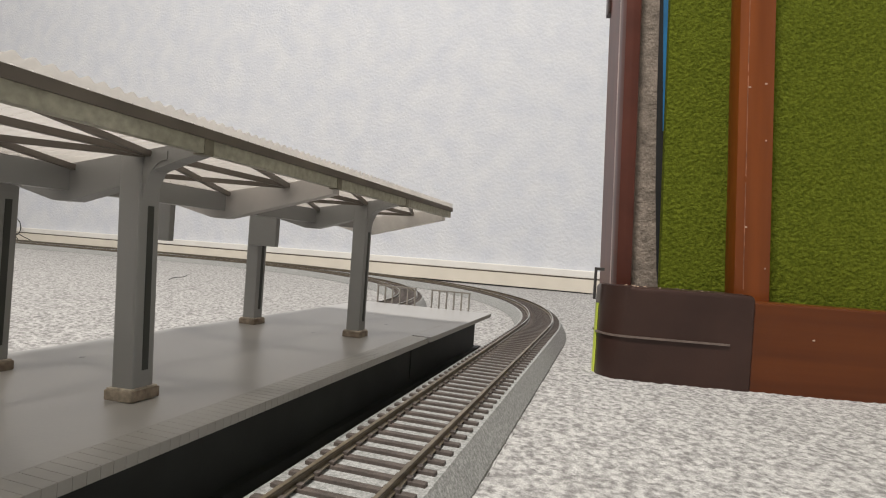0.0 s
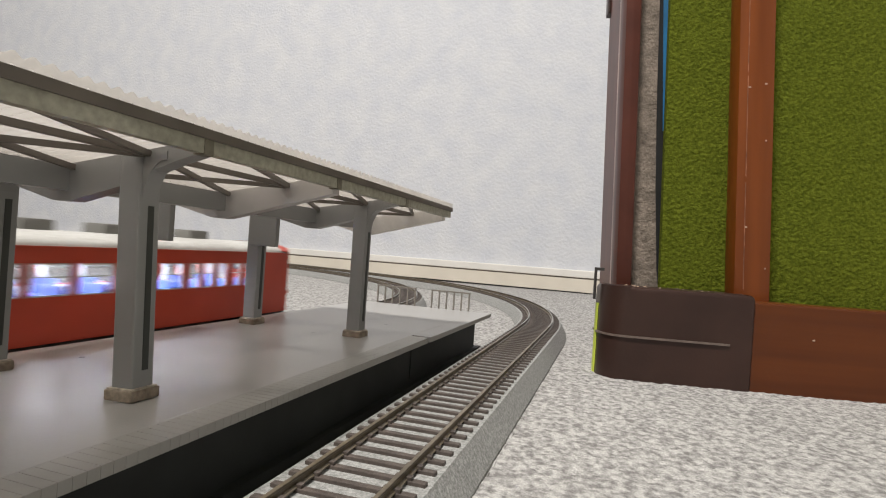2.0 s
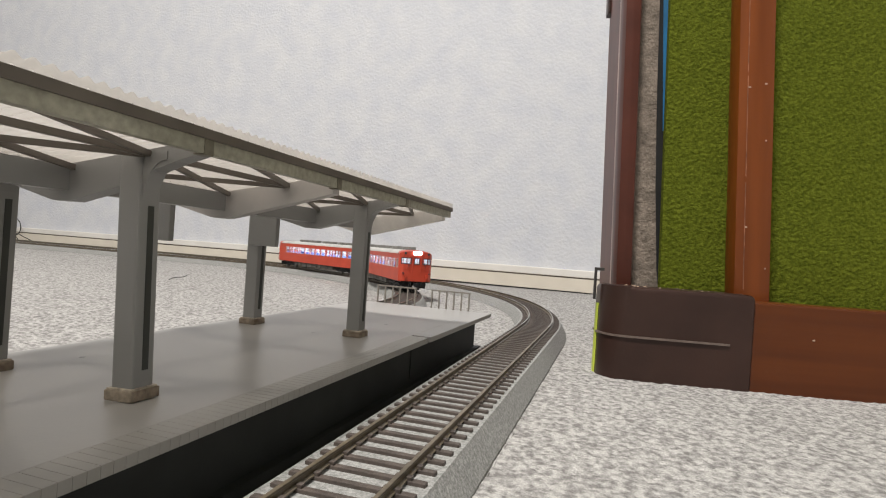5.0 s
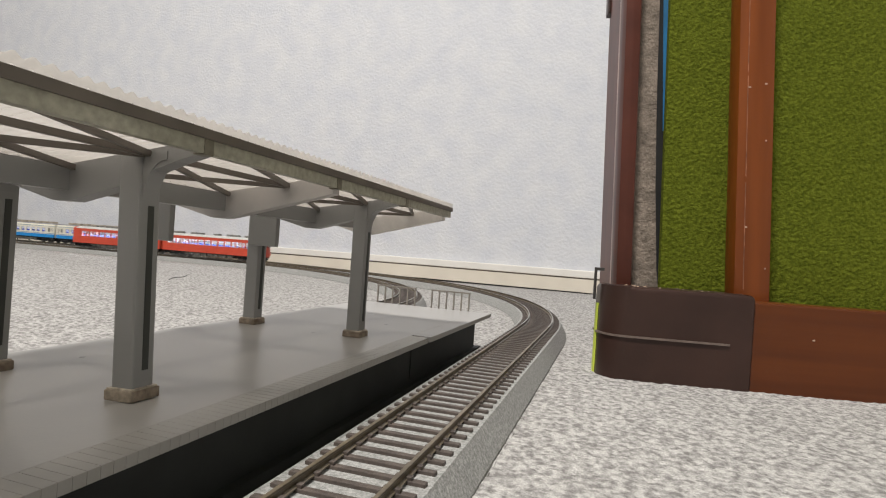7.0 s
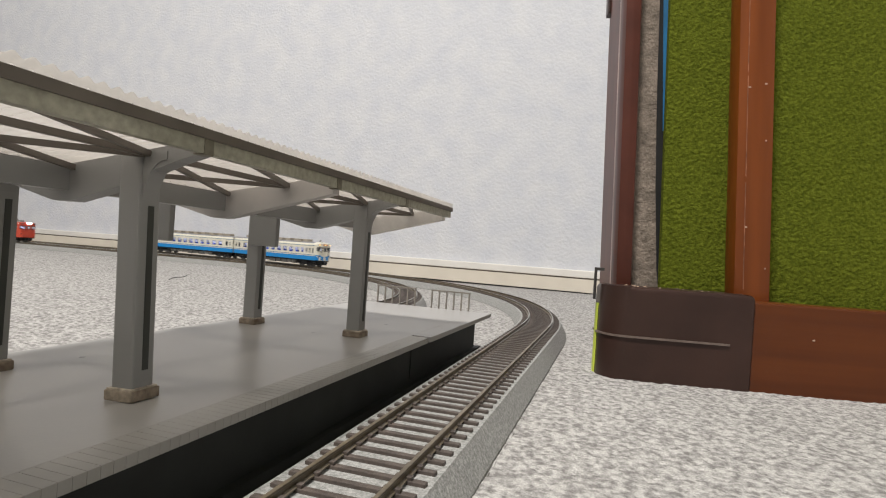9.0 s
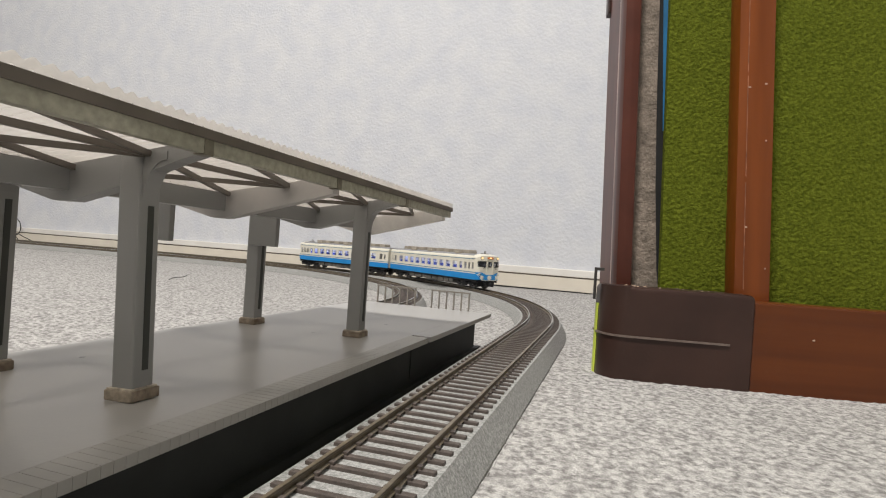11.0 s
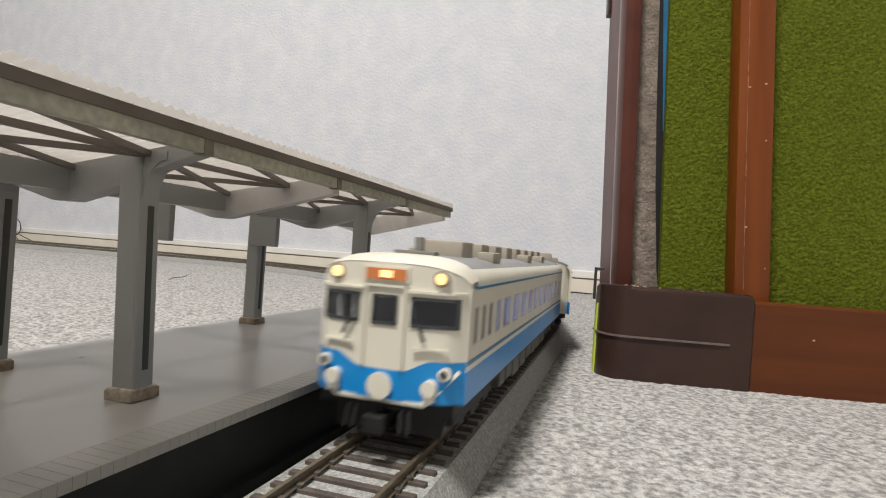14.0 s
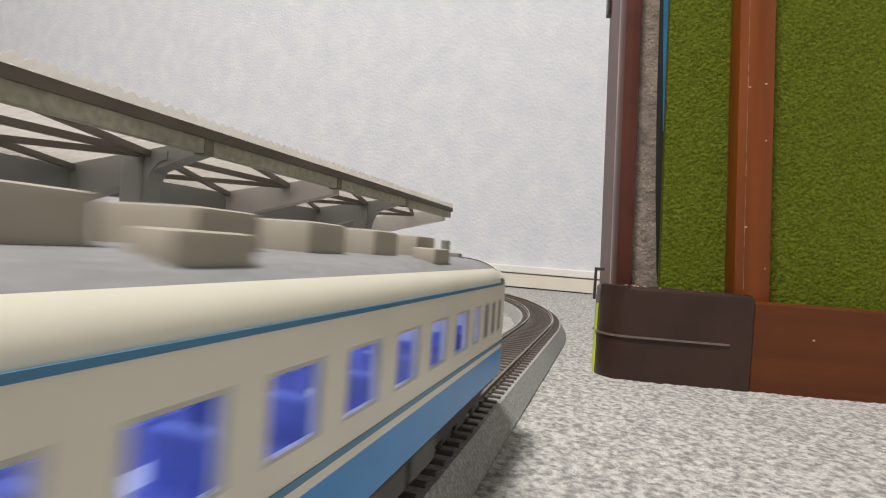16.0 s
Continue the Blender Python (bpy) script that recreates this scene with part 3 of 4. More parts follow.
def railcar(colors, label, cab_front, cab_rear, windows):
    c = colors
    car = tagged(new("railcar"), label, "train car", group="cars of a train")
    L = LEN / 2
    Ef, Er = L - (0.0054 if cab_front else 0.0009), L - (0.0054 if cab_rear else 0.0009)
    fr_y, re_y = L - (0.0118 if cab_front else 0.001), -L + (0.0118 if cab_rear else 0.001)
    lower = bmesh.new()
    for sg in (-1, 1):
        xa, xb = sorted((sg * HALF, sg * (HALF - 0.0012)))
        box(lower, xa, -Er, Z_BOT, xb, Ef, Z_MID)
    part("lower_body", lower, c["low"], car)
    side = bmesh.new()
    # window pillars, sills and headers
    spans = sorted(windows)
    for sg in (-1, 1):
        xa, xb = sorted((sg * HALF, sg * (HALF - 0.0012)))
        box(side, xa, -Er, Z_MID, xb, Ef, Z_W0)
        box(side, xa, -Er, Z_W1, xb, Ef, Z_GUT)
        e = -Er
        for y, w in spans:
            if y - w / 2 > e:
                box(side, xa, e, Z_W0, xb, y - w / 2, Z_W1)
            e = y + w / 2
        box(side, xa, e, Z_W0, xb, Ef, Z_W1)
    part("upper_body", side, c["up"], car)
    # panes and frames
    for sg in (-1, 1):
        for y, w in spans:
            x = sg * (HALF - 0.0006)
            pane = part("window_pane", bx(x - 0.0001, y - w / 2, Z_W0, x + 0.0001, y + w / 2, Z_W1), M_GLASS, car)
            pane.visible_shadow = False
            fr = bmesh.new()
            xo = sg * (HALF - 0.0003)
            t = 0.00045
            bars = ((y - w / 2, Z_W0, y - w / 2 + t, Z_W1), (y + w / 2 - t, Z_W0, y + w / 2, Z_W1), (y - w / 2, Z_W1 - t, y + w / 2, Z_W1), (y - w / 2, Z_W0, y + w / 2, Z_W0 + t), (y - w / 2, (Z_W0 + Z_W1) / 2 + 0.0006, y + w / 2, (Z_W0 + Z_W1) / 2 + 0.001))
            for q in bars if c["midbar"] else bars[:4]:
                box(fr, xo - 0.0003, q[0], q[1], xo + 0.0002, q[2], q[3])
            part("window_frame", fr, c["frame"], pane)
    # roof, in the body colour at the shoulders and grey on top
    prof = roof_profile()
    k = 5
    sh = bmesh.new()
    for sgn in (1, -1):
        o = [(sgn * x, z) for x, z in prof[:k]] + [(sgn * (x - 0.0012), z - 0.0012) for x, z in prof[:k]][::-1]
        poly_prism(sh, o, "y", re_y, fr_y)
    part("roof_shoulder", sh, c["shoulder"], car, smooth=True)
    top = [(x, z) for x, z in prof[k - 1:]] + [(-x, z) for x, z in prof[k - 1:][::-1][1:]]
    ro = bmesh.new()
    poly_prism(ro, top + [(x * 0.96, z - 0.0013) for x, z in top[::-1]], "y", re_y + 0.001, fr_y - 0.001)
    part("roof", ro, c["roof"], car, smooth=True)
    for sg in (-1, 1):
        part("gutter", bx(*sorted((sg * (HALF - 0.0004), sg * (HALF + 0.0003)))[:1], re_y - 0.002 if cab_rear else -Er, Z_GUT - 0.0003, sorted((sg * (HALF - 0.0004), sg * (HALF + 0.0003)))[1], fr_y + 0.002 if cab_front else Ef, Z_GUT + 0.0003), c["line"], car)
        if c["stripe"]:
            x0, x1 = sorted((sg * (HALF - 0.0002), sg * (HALF + 0.00012)))
            part("stripe", bx(x0, -Er, Z_MID + 0.0013, x1, Ef, Z_MID + 0.0022), c["line"], car)
    # ends
    for sg, cab in ((1, cab_front), (-1, cab_rear)):
        end_face(car, c, sg, cab)
    # roof equipment
    for y, w, l, x, h in c["vents"]:
        y = y if cab_front else -y
        part("ventilator", bx(x - w / 2, y - l / 2, Z_TOP - 0.0015, x + w / 2, y + l / 2, Z_TOP + h, 0.0009), c["vent"], car, smooth=True)
    if c["vee"]:
        ye = 0.0970 if cab_front else -0.0970
        ex = bmesh.new()
        cyl(ex, (-0.002, ye, Z_TOP - 0.001), (-0.002, ye, Z_TOP + 0.0042), 0.0012, 14)
        box(ex, -0.0065, ye - 0.0016, Z_TOP - 0.0012, 0.0040, ye + 0.0016, Z_TOP + 0.0010, 0.0004)
        part("exhaust_pipe", ex, M_VENTR, car, "dark grey exhaust stub", smooth=True)
    # underframe
    part("underframe", bx(-HALF + 0.002, -L + 0.004, 0.0088, HALF - 0.002, L - 0.004, 0.0118), M_UNDER, car)
    rng = random.Random(5)
    y = -0.054
    while y < 0.050:
        l = rng.uniform(0.009, 0.02)
        for sg in (-1, 1):
            x0, x1 = sorted((sg * 0.0085, sg * 0.0160))
            part("equipment_box", bx(x0, y, rng.uniform(0.0035, 0.005), x1, y + l - 0.0022, 0.0095, 0.0006), M_UNDERG, car)
        y += l
    for yb in (-BOGIE, BOGIE):
        bg = part("bogie", bx(-0.0062, yb - 0.010, 0.0045, 0.0062, yb + 0.010, 0.0090, 0.0006), M_UNDER, car)
        for sg in (-1, 1):
            f = bmesh.new()
            x0, x1 = sorted((sg * 0.0118, sg * 0.0142))
            box(f, x0, yb - 0.0205, 0.0048, x1, yb + 0.0205, 0.0072, 0.0005)
            box(f, x0, yb - 0.0045, 0.0032, x1 + 0.0006, yb + 0.0045, 0.0082, 0.0005)
            for d in (-0.0131, 0.0131):
                box(f, x0, yb + d - 0.0028, 0.0034, x1 + 0.0005, yb + d + 0.0028, 0.0078, 0.0005)
            part("side_frame", f, M_UNDER, bg)
            for d in (-0.0131, 0.0131):
                w = bmesh.new()
                cyl(w, (sg * 0.0072, yb + d, 0.0054), (sg * 0.0098, yb + d, 0.0054), 0.0054, 20)
                cyl(w, (sg * 0.0068, yb + d, 0.0054), (sg * 0.0076, yb + d, 0.0054), 0.0060, 20)
                part("wheel", w, M_WHEEL, bg)
    # inside: floor, seats and the light strip
    part("cabin_floor", bx(-HALF + 0.0014, -L + 0.012, 0.0150, HALF - 0.0014, L - 0.012, 0.0160), M_INNER, car)
    seat = bmesh.new()
    y = -L + 0.028
    while y < L - 0.028:
        for x in (-0.0112, 0.0112):
            box(seat, x - 0.0046, y, 0.016, x + 0.0046, y + 0.0018, c["seat"], 0.0006)
            box(seat, x - 0.0046, y - 0.0042, 0.016, x + 0.0046, y + 0.006, 0.0212)
        y += 0.0148
    part("seats", seat, M_SEAT, car, "blue seats")
    part("light_strip", bx(-0.003, -L + c["dark"], 0.0378, 0.003, L - c["dark"], 0.0386), c["led"], car, "glowing interior light strip")
    part("cabin_ceiling", bx(-HALF + 0.0030, -L + 0.006, 0.0387, HALF - 0.0030, L - 0.006, 0.0392), M_INNER, car)
    ln = bmesh.new()
    for sg in (-1, 1):
        xa, xb = sorted((sg * (HALF - 0.0013), sg * (HALF - 0.0017)))
        box(ln, xa, -L + 0.006, 0.0162, xb, L - 0.006, Z_W0 - 0.0002)
        box(ln, xa, -L + 0.006, Z_W1 + 0.0002, xb, L - 0.006, 0.0385)
        e = -L + 0.006
        for y, w in spans:
            if y - w / 2 - 0.0002 > e:
                box(ln, xa, e, Z_W0, xb, y - w / 2 - 0.0002, Z_W1)
            e = y + w / 2 + 0.0002
        box(ln, xa, e, Z_W0, xb, L - 0.006, Z_W1)
    for sg in [k for k, cab in ((1, cab_front), (-1, cab_rear)) if not cab]:
        ya, yb = sorted((sg * (L - 0.0082), sg * (L - 0.0090)))
        box(ln, -HALF + 0.002, ya, 0.0162, HALF - 0.002, yb, 0.0385)
    if c["vee"]:
        for sg in (-1, 1):
            ya, yb = sorted((sg * (L - 0.0285), sg * (L - 0.0293)))
            box(ln, -HALF + 0.002, ya, 0.0162, HALF - 0.002, yb, 0.0385)
    part("side_lining", ln, M_INNER, car)
    # couplings
    for sg in (-1, 1):
        cp = bmesh.new()
        box(cp, -0.0012, *sorted((sg * (L - 0.006), sg * (L + 0.0022)))[:1], 0.0058, 0.0012, sorted((sg * (L - 0.006), sg * (L + 0.0022)))[1], 0.0080)
        box(cp, -0.0024, *sorted((sg * (L + 0.0004), sg * (L + 0.0026)))[:1], 0.0050, 0.0024, sorted((sg * (L + 0.0004), sg * (L + 0.0026)))[1], 0.0088, 0.0004)
        part("coupler", cp, M_UNDER, car)
    return car


def bow(x):
    """How far the end of the body stands back at x."""
    u = abs(x) / HALF
    return 0.0034 * u ** 2.6 + (0.0022 * max(0, u - 0.82) / 0.18 if u > 0.82 else 0)


def face_patch(xs, zs, sg, proud, thick=0.0009, bm=None):
    """A patch of the bowed end face; xs and zs(x) give its outline."""
    bm = bm or bmesh.new()
    L = LEN / 2
    F, B = [], []
    for x in xs:
        z0, z1 = zs(x)
        y = L - bow(x) + proud
        F.append([bm.verts.new((x, sg * y, z)) for z in (z0, z1)])
        B.append([bm.verts.new((x, sg * (y - thick), z)) for z in (z0, z1)])
    for i in range(len(xs) - 1):
        bm.faces.new((F[i][0], F[i + 1][0], F[i + 1][1], F[i][1]))
        bm.faces.new((B[i][0], B[i][1], B[i + 1][1], B[i + 1][0]))
        for j in (0, 1):
            bm.faces.new((F[i][j], B[i][j], B[i + 1][j], F[i + 1][j]))
    for i in (0, -1):
        bm.faces.new((F[i][0], F[i][1], B[i][1], B[i][0]))
    return bm


def span(a, b, n):
    return [a + (b - a) * i / n for i in range(n + 1)]


def top_z(x):
    u = min(1.0, abs(x) / HALF)
    a = math.acos(min(1, u ** (1 / 0.62)))
    return Z_GUT + (Z_TOP - Z_GUT) * math.sin(a) ** 0.9 - 0.0006


def end_face(car, c, sg, cab):
    H = HALF - 0.00015
    xs = span(-H, H, 28)
    if not cab:
        part("end_wall", face_patch(xs, lambda x: (Z_BOT, top_z(x) - 0.0008), sg, -0.0006, 0.0015), c["up"], car)
        part("gangway", bx(-0.0058, *sorted((sg * (LEN / 2 - 0.001), sg * (LEN / 2 + 0.0022)))[:1], Z_BOT + 0.001, 0.0058, sorted((sg * (LEN / 2 - 0.001), sg * (LEN / 2 + 0.0022)))[1], 0.0365, 0.0006), c["gang"], car)
        return
    def vee(x):
        u = abs(x)
        return Z_MID + 0.0026 * max(0, min(1, (u - 0.0055) / 0.005)) - 0.0004
    rings = []
    br = bmesh.new()
    for k in range(6):
        u = k / 5
        y = LEN / 2 - 0.012 * (1 - u)
        drop = 0.0024 * u ** 2.6
        ring = []
        for i in range(25):
            x = -H + 2 * H * i / 24
            ring.append(br.verts.new((x, sg * (min(y, LEN / 2 - bow(x) + 0.0001) if k == 5 else y - bow(x) * u), Z_GUT - 0.0002 + (top_z(x) + 0.0010 - Z_GUT) * (1 - drop / 0.008))))
        rings.append(ring)
    for r0, r1 in zip(rings, rings[1:]):
        for i in range(24):
            br.faces.new((r0[i], r0[i + 1], r1[i + 1], r1[i]))
    part("roof_brow", br, c["up"], car, smooth=True)
    Z0, Z1 = 0.0279, 0.0344
    low = vee if c["vee"] else lambda x: Z_MID
    fb = face_patch(xs, lambda x: (low(x), Z0), sg, 0.0, 0.0016)
    face_patch(xs, lambda x: (Z1, Z_GUT - 0.0002 + (top_z(x) + 0.0010 - Z_GUT) * 0.7), sg, 0.0, 0.0016, fb)
    for a, b in ((-H, -0.0161), (-0.0060, -0.0030), (0.0030, 0.0060), (0.0161, H)):
        face_patch(span(a, b, 4), lambda x: (Z0, Z1), sg, 0.0, 0.0016, fb)
    face = part("cab_face", fb, c["up"], car, smooth=True)
    part("cab_skirt", face_patch(xs, lambda x: (Z_BOT + 0.0004, vee(x) if c["vee"] else Z_MID), sg, 0.0, 0.0016), c["low"], car, smooth=True)
    for a, b in ((-0.0161, -0.0060), (0.0060, 0.0161), (-0.0030, 0.0030)):
        t = 0.0007
        ring = face_patch(span(a, b, 8), lambda x: (Z0, Z0 + t), sg, 0.0003)
        face_patch(span(a, b, 8), lambda x: (Z1 - t, Z1), sg, 0.0003, 0.0009, ring)
        face_patch(span(a, a + t, 2), lambda x: (Z0 + t, Z1 - t), sg, 0.0003, 0.0009, ring)
        face_patch(span(b - t, b, 2), lambda x: (Z0 + t, Z1 - t), sg, 0.0003, 0.0009, ring)
        w = part("cab_window", ring, M_WINF, face, "dark rubber window frame")
        g = part("glass", face_patch(span(a + t, b - t, 8), lambda x: (Z0 + t, Z1 - t), sg, -0.0003, 0.0002), M_GLASS, w)
        g.visible_shadow = False
    # door outline, handrails and sills
    ln = bmesh.new()
    for x in (-0.0046, 0.0046):
        bar(ln, (x, sg * (LEN / 2 - bow(x) + 0.0003), 0.0190), (x, sg * (LEN / 2 - bow(x) + 0.0003), 0.0362), 0.0006, 0.0006, (1, 0, 0))
    bar(ln, (-0.0046, sg * (LEN / 2 + 0.0002), 0.0363), (0.0046, sg * (LEN / 2 + 0.0002), 0.0363), 0.0006, 0.0006)
    part("door_frame", ln, c["up"], face)
    for s2 in (-1, 1):
        hr = bmesh.new()
        for z in (0.0236,):
            x0, x1 = s2 * 0.0070, s2 * 0.0145
            bar(hr, (x0, sg * (LEN / 2 - bow(x0) + 0.0007), z), (x1, sg * (LEN / 2 - bow(x1) + 0.0007), z), 0.0005, 0.0005)
        part("handrail", hr, c["up"], face)
        part("rain_ledge", face_patch(span(s2 * 0.0052, s2 * 0.0172, 6) if s2 > 0 else span(-0.0172, -0.0052, 6), lambda x: (0.0352, 0.0358), sg, 0.0007, 0.0012), c["up"], face)
        wp = bmesh.new()
        bar(wp, (s2 * 0.0095, sg * (LEN / 2 - bow(0.0095) + 0.0009), 0.0252), (s2 * 0.0075, sg * (LEN / 2 - bow(0.0075) + 0.0009), 0.0300), 0.0005, 0.0005)
        part("wiper", wp, M_WINF, face)
        # tail light ring and jumper socket
        x = s2 * 0.0140
        y = LEN / 2 - bow(x)
        t = bmesh.new()
        cyl(t, (x, sg * (y - 0.0004), 0.0186), (x, sg * (y + 0.0012), 0.0186), 0.0014, 18)
        tl = part("tail_light", t, c["up"], face, smooth=True)
        t = bmesh.new()
        cyl(t, (x, sg * (y + 0.0010), 0.0186), (x, sg * (y + 0.0014), 0.0186), 0.0008, 14)
        part("lens", t, M_WINF, tl)
        x = s2 * 0.0112
        y = LEN / 2 - bow(x)
        j = bmesh.new()
        cyl(j, (x, sg * y, 0.0156), (x, sg * (y + 0.0020), 0.0156), 0.0017, 14)
        box(j, x - 0.0012, *sorted((sg * y, sg * (y + 0.0016)))[:1], 0.0125, x + 0.0012, sorted((sg * y, sg * (y + 0.0016)))[1], 0.0150, 0.0003)
        part("jumper_socket", j, c["fit"], face, smooth=True)
    st = bmesh.new()
    for a, b in (((-0.0165, 0.0190), (-0.0105, 0.0118)), ((-0.0105, 0.0118), (0.0105, 0.0118)), ((0.0105, 0.0118), (0.0165, 0.0190))):
        bar(st, (a[0], sg * (LEN / 2 - bow(a[0]) + 0.0003), a[1]), (b[0], sg * (LEN / 2 - bow(b[0]) + 0.0003), b[1]), 0.0008, 0.0008, (0, 1, 0))
    if c["vee"]:
        part("face_stripe", st, c["up"], face)
        d = bmesh.new()
        cyl(d, (0, sg * (LEN / 2 - 0.0002), 0.0148), (0, sg * (LEN / 2 + 0.0006), 0.0148), 0.0029, 28)
        part("round_plate", d, c["up"], face, "round cream front plate", smooth=True)
    else:
        st.free()
    # lamps
    if c["vee"]:
        for s2 in (-1, 1):
            x = s2 * 0.0121
            y = LEN / 2 - bow(x)
            h = bmesh.new()
            cyl(h, (x, sg * (y - 0.001), 0.0386), (x, sg * (y + 0.0006), 0.0386), 0.0018, 20)
            hl = part("headlight", h, M_VENT, face, smooth=True)
            h = bmesh.new()
            cyl(h, (x, sg * (y + 0.0004), 0.0386), (x, sg * (y + 0.0010), 0.0386), 0.0012, 20)
            part("lens", h, M_LAMPY, hl, "glowing warm headlight lens")
        sn = part("destination_box", bx(-0.0052, *sorted((sg * (LEN / 2 - 0.001), sg * (LEN / 2 + 0.0004)))[:1], 0.0372, 0.0052, sorted((sg * (LEN / 2 - 0.001), sg * (LEN / 2 + 0.0004)))[1], 0.0404), c["up"], face)
        g = part("sign_glass", bx(-0.0046, *sorted((sg * (LEN / 2), sg * (LEN / 2 + 0.0007)))[:1], 0.0376, 0.0046, sorted((sg * (LEN / 2), sg * (LEN / 2 + 0.0007)))[1], 0.0400), M_LAMPO, sn, "glowing orange destination sign")
        part("bulb", bx(-0.0016, *sorted((sg * (LEN / 2), sg * (LEN / 2 + 0.0010)))[:1], 0.0381, 0.0012, sorted((sg * (LEN / 2), sg * (LEN / 2 + 0.0010)))[1], 0.0396), M_LAMPY, sn)
    else:
        h = bmesh.new()
        for x in (-0.0024, 0.0024):
            cyl(h, (x, sg * (LEN / 2 - 0.001), 0.0396), (x, sg * (LEN / 2 + 0.0012), 0.0396), 0.0021, 20)
        part("headlight", h, M_LAMPW, face, "glowing white twin headlight", smooth=True)
        for s2 in (-1, 1):
            x = s2 * 0.0125
            h = bmesh.new()
            cyl(h, (x, sg * (LEN / 2 - bow(x) - 0.001), 0.0390), (x, sg * (LEN / 2 - bow(x) + 0.0008), 0.0390), 0.0012, 16)
            part("marker_light", h, M_WINF, face, smooth=True)
    for s2 in (-1, 1):
        sk = bmesh.new()
        a, b = sorted((sg * (LEN / 2 - 0.0075), sg * (LEN / 2 - 0.0062)))
        poly_prism(sk, [(s2 * 0.0025, 0.0040), (s2 * 0.0125, 0.0030), (s2 * 0.0135, 0.0075), (s2 * 0.0110, 0.0098), (s2 * 0.0040, 0.0098)], "y", a, b)
        part("snow_plough", sk, M_UNDER, car)
        hs = bmesh.new()
        for x in (s2 * 0.0052, s2 * 0.0070):
            bar(hs, (x, sg * (LEN / 2 - 0.0006), 0.0098), (x + s2 * 0.0003, sg * (LEN / 2 + 0.0004), 0.0052), 0.0007, 0.0007, (0, 1, 0))
        part("air_hose", hs, M_UNDER, car)


VENT_ROW = ((0.0680, 0.0125), (0.0455, 0.0112), (0.0238, 0.0112), (0.0021, 0.0112), (-0.0196, 0.0112), (-0.0413, 0.0112), (-0.0630, 0.0112), (-0.0847, 0.0112))
BLUE_VENTS = [(y, 0.0130, l, 0.0, 0.0043) for y, l in VENT_ROW] + [(y, 0.0050, 0.011, x, 0.0018) for y in (0.0590, -0.0080, -0.0520) for x in (-0.0108, 0.0108)]
RED_VENTS = [(y, 0.0098, 0.0105, 0.0, 0.0034) for y in (0.059, 0.0334, 0.0190, -0.0085, -0.0265, -0.0520, -0.0660)] + [(-0.093, 0.015, 0.020, 0.0, 0.0032)]
RED_VENTS_REAR = [(y, 0.0098, 0.0105, 0.0, 0.0034) for y in (0.085, 0.0715, 0.0455, 0.0310, 0.0020, -0.0370, -0.0515)] + [(-0.093, 0.015, 0.022, 0.0, 0.0036)]
WIN_BLUE = [(0.0615 - 0.0155 * i, 0.0101) for i in range(10)] + [(0.0743, 0.0060), (0.0842, 0.0046), (0.0920, 0.0040), (0.0995, 0.0036), (-0.0945, 0.0057), (-0.1038, 0.0056)]
WIN_RED = [(-0.0281 + 0.0149 * i, 0.0122) for i in range(5)] + [(0.0435, 0.0060), (0.0510, 0.0056), (0.0587, 0.0060), (0.0674, 0.0056), (0.0780, 0.0108), (-0.0420, 0.0056), (-0.0500, 0.0056), (-0.0575, 0.0056), (-0.0650, 0.0056), (-0.0725, 0.0056), (-0.0840, 0.0116), (-0.0980, 0.0116)]
WIN_RED_REAR = [(-0.0421 + 0.0151 * i, 0.0122) for i in range(5)] + [(0.0298, 0.0056), (0.0369, 0.0060), (0.0440, 0.0054), (0.0512, 0.0052), (0.0585, 0.0062), (0.0662, 0.0058), (0.0737, 0.0060), (0.0818, 0.0058), (0.0925, 0.0108), (-0.0547, 0.0060), (-0.0631, 0.0064), (-0.0701, 0.0054), (-0.0773, 0.0048), (-0.0870, 0.0090), (-0.0985, 0.0060)]
BLUE_C = dict(dark=0.030, seat=0.0268, midbar=False, low=M_BLUE, up=M_CREAM, shoulder=M_CREAM, roof=M_ROOFB, line=M_LINE, stripe=True, frame=M_WINSF, vents=BLUE_VENTS, vent=M_VENT, gang=M_CREAM, led=M_LEDB, vee=True, fit=M_CREAM)
RED_C = dict(dark=0.02, seat=0.0262, midbar=True, low=M_RED, up=M_RED, shoulder=M_ROOFR, roof=M_ROOFR, line=M_RED, stripe=False, frame=M_WINSF, vents=RED_VENTS, vent=M_VENTR, gang=M_UNDERG, led=M_LED, vee=False, fit=M_RED)

blue_front = railcar(BLUE_C, "cream and sky-blue model railcar with glowing warm headlights", True, False, WIN_BLUE)
blue_rear = railcar(BLUE_C, "cream and sky-blue model railcar coupled behind the leading car", False, True, [(-y, w) for y, w in WIN_BLUE])
BOGIE = 0.0790
Z_BOT, Z_W0, Z_W1, Z_GUT, Z_TOP = 0.0100, 0.0235, 0.0332, 0.0378, 0.0424
red_front = railcar(RED_C, "vermilion red model railcar with a grey roof leading its train", True, False, WIN_RED)
red_rear = railcar(dict(RED_C, vents=RED_VENTS_REAR), "vermilion red model railcar with glowing white lights at its cab end", False, True, WIN_RED_REAR)

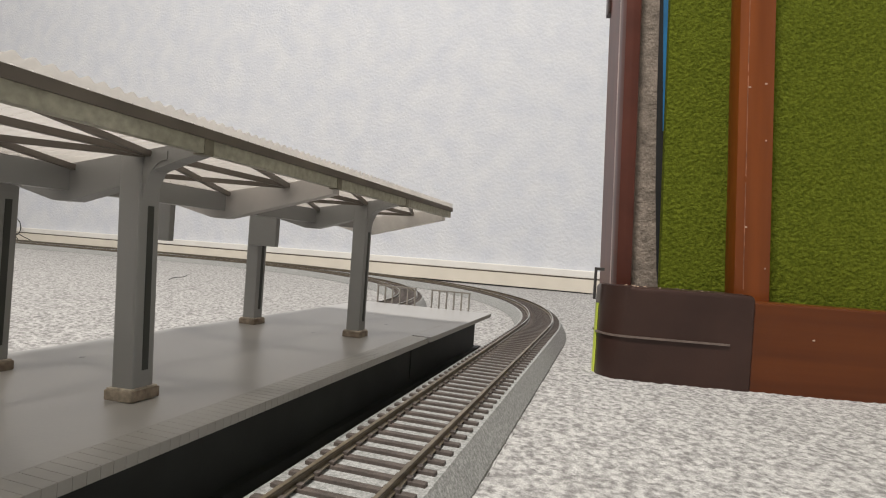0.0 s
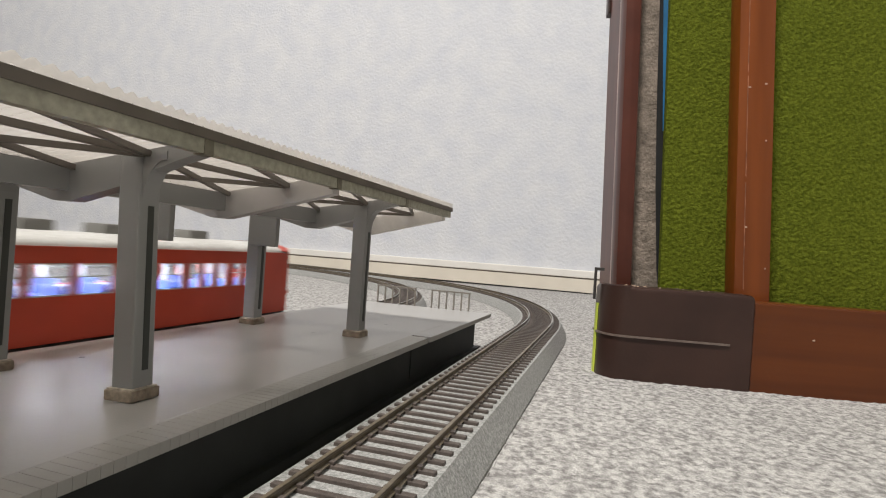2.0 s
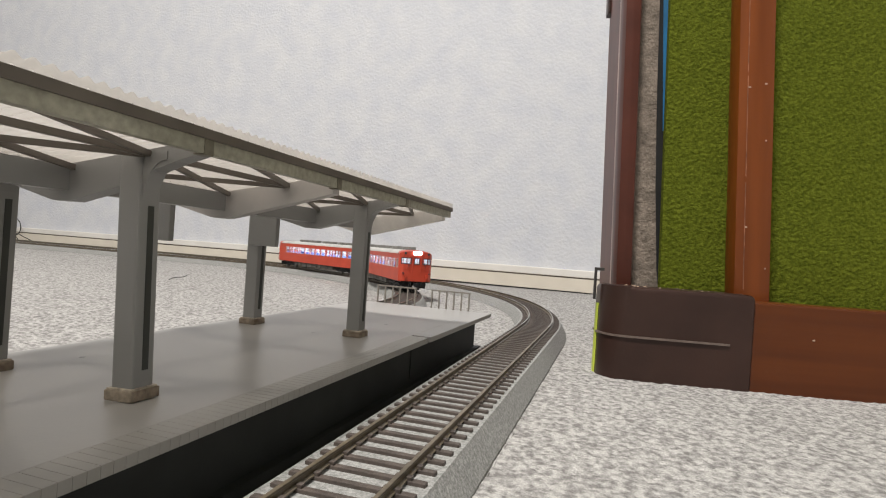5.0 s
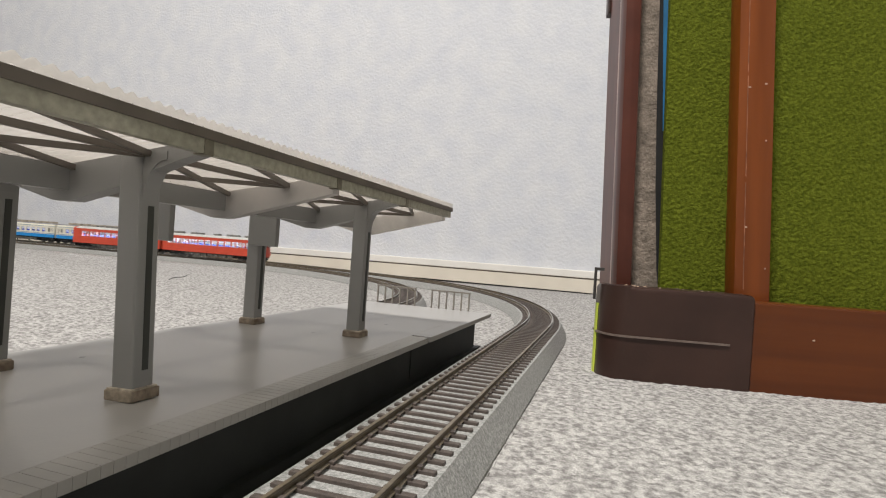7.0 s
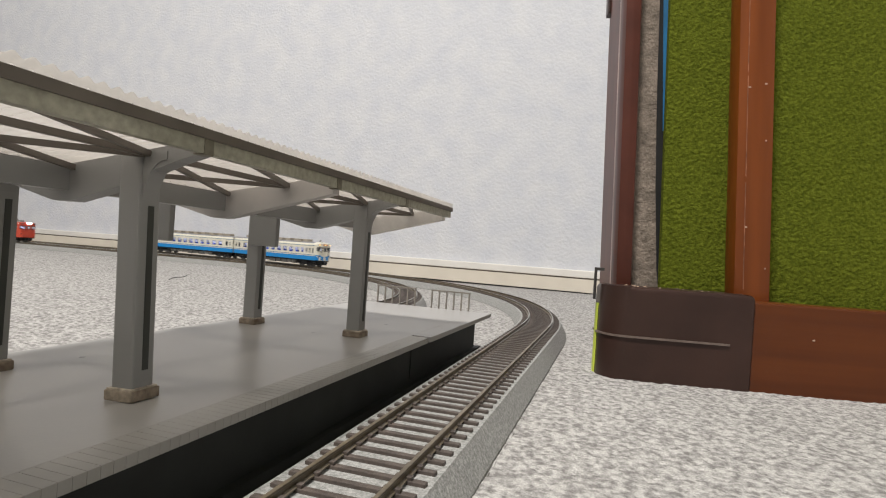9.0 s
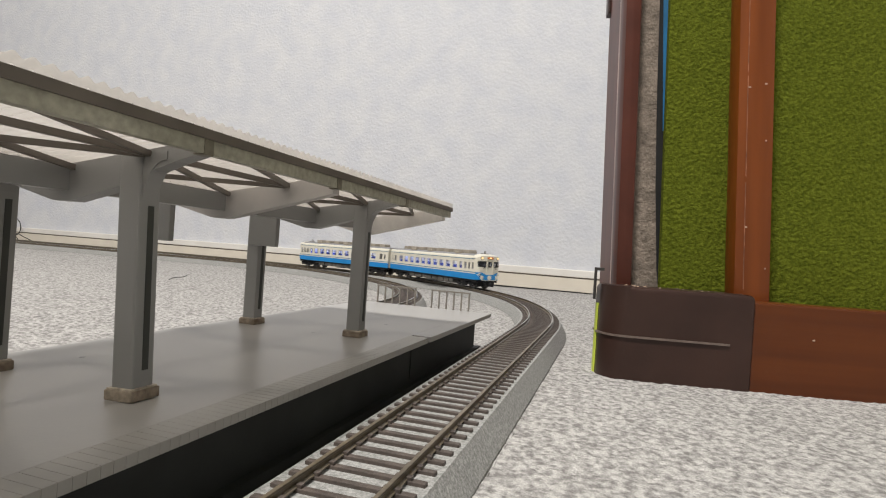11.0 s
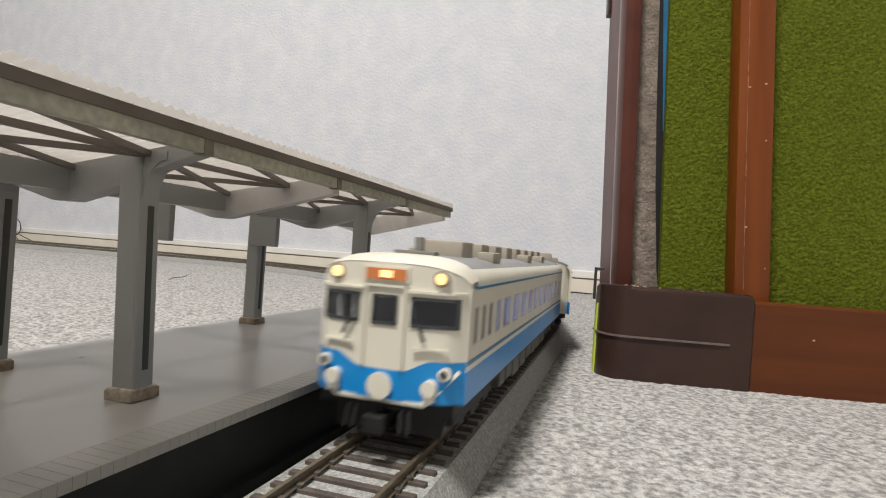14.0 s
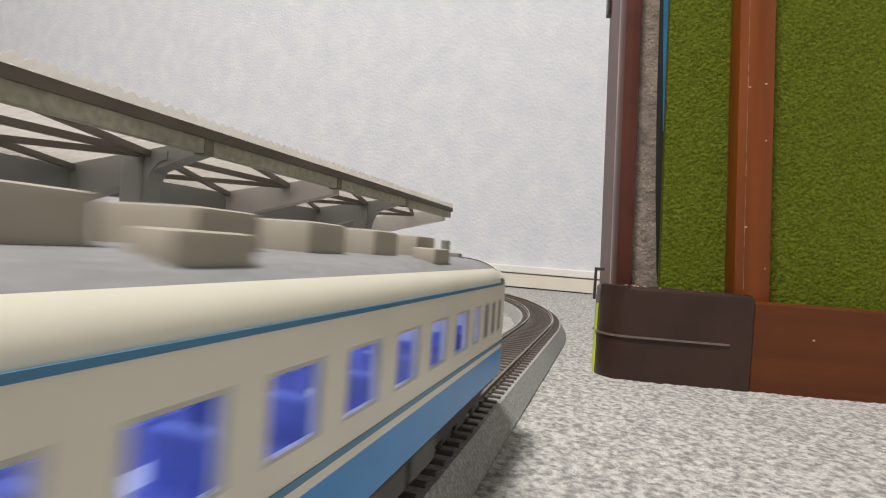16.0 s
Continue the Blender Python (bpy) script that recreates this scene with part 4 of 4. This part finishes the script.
# ---------- motion of the trains ----------
BLUE_LEN, RED_LEN, GAP = 0.222, 0.222, 0.004
BLUE_NOSE = [(0.0, 3.40), (6.3, 1.762), (7.7, 1.391), (8.4, 1.223), (9.1, 1.0616), (11.5, 0.5896), (12.0, 0.495), (12.5, 0.4073), (12.8, 0.355), (13.3, 0.2584), (13.6, 0.196), (14.0, 0.1105), (14.2, 0.0685), (14.5, 0.0075), (15.0, -0.0915), (15.3, -0.1505), (15.6, -0.2100), (16.0, -0.2885)]
RED_NOSE = [(0.0, -0.24), (1.5, 0.115), (2.1, 0.267), (2.8, 0.4420), (3.3, 0.5720), (4.2, 0.7985), (6.3, 1.302), (7.0, 1.490), (7.7, 1.678), (8.4, 1.885), (9.0, 2.08), (16.0, 2.95)]


def blend(table, t):
    """The value of a table at t: a smooth curve through its rows."""
    T = [r[0] for r in table]
    V = [r[1] for r in table]
    n = len(T)
    d = [(V[i + 1] - V[i]) / (T[i + 1] - T[i]) for i in range(n - 1)]
    m = [d[0]] + [(d[i - 1] * (T[i + 1] - T[i]) + d[i] * (T[i] - T[i - 1])) / (T[i + 1] - T[i - 1]) for i in range(1, n - 1)] + [d[-1]]
    i = max(0, min(n - 2, next((k - 1 for k in range(1, n) if t <= T[k]), n - 2)))
    h = T[i + 1] - T[i]
    u = (t - T[i]) / h
    return (2 * u ** 3 - 3 * u ** 2 + 1) * V[i] + (u ** 3 - 2 * u ** 2 + u) * h * m[i] + (3 * u ** 2 - 2 * u ** 3) * V[i + 1] + (u ** 3 - u ** 2) * h * m[i + 1]


def car_pose(track, mid, ahead, bogie):
    """A car whose bogies stand on the track round the distance mid; ahead: +1 or -1, the way it faces."""
    a, _ = along(track, mid + ahead * bogie)
    b, _ = along(track, mid - ahead * bogie)
    d = a - b
    m = (a + b) / 2
    return Matrix.Translation((m.x, m.y, RAIL_Z)) @ Matrix.Rotation(math.atan2(d.y, d.x) - math.pi / 2, 4, "Z")


def motions():
    times = [i * 0.25 for i in range(65)]
    walk(blue_front, [(t, car_pose(OUTER, blend(BLUE_NOSE, t) + BLUE_LEN / 2, -1, 0.080)) for t in times])
    walk(blue_rear, [(t, car_pose(OUTER, blend(BLUE_NOSE, t) + BLUE_LEN * 1.5 + GAP, -1, 0.080)) for t in times])
    walk(red_front, [(t, car_pose(INNER, blend(RED_NOSE, t) - RED_LEN / 2, 1, 0.079)) for t in times])
    walk(red_rear, [(t, car_pose(INNER, blend(RED_NOSE, t) - RED_LEN * 1.5 - GAP, 1, 0.079)) for t in times])


motions()
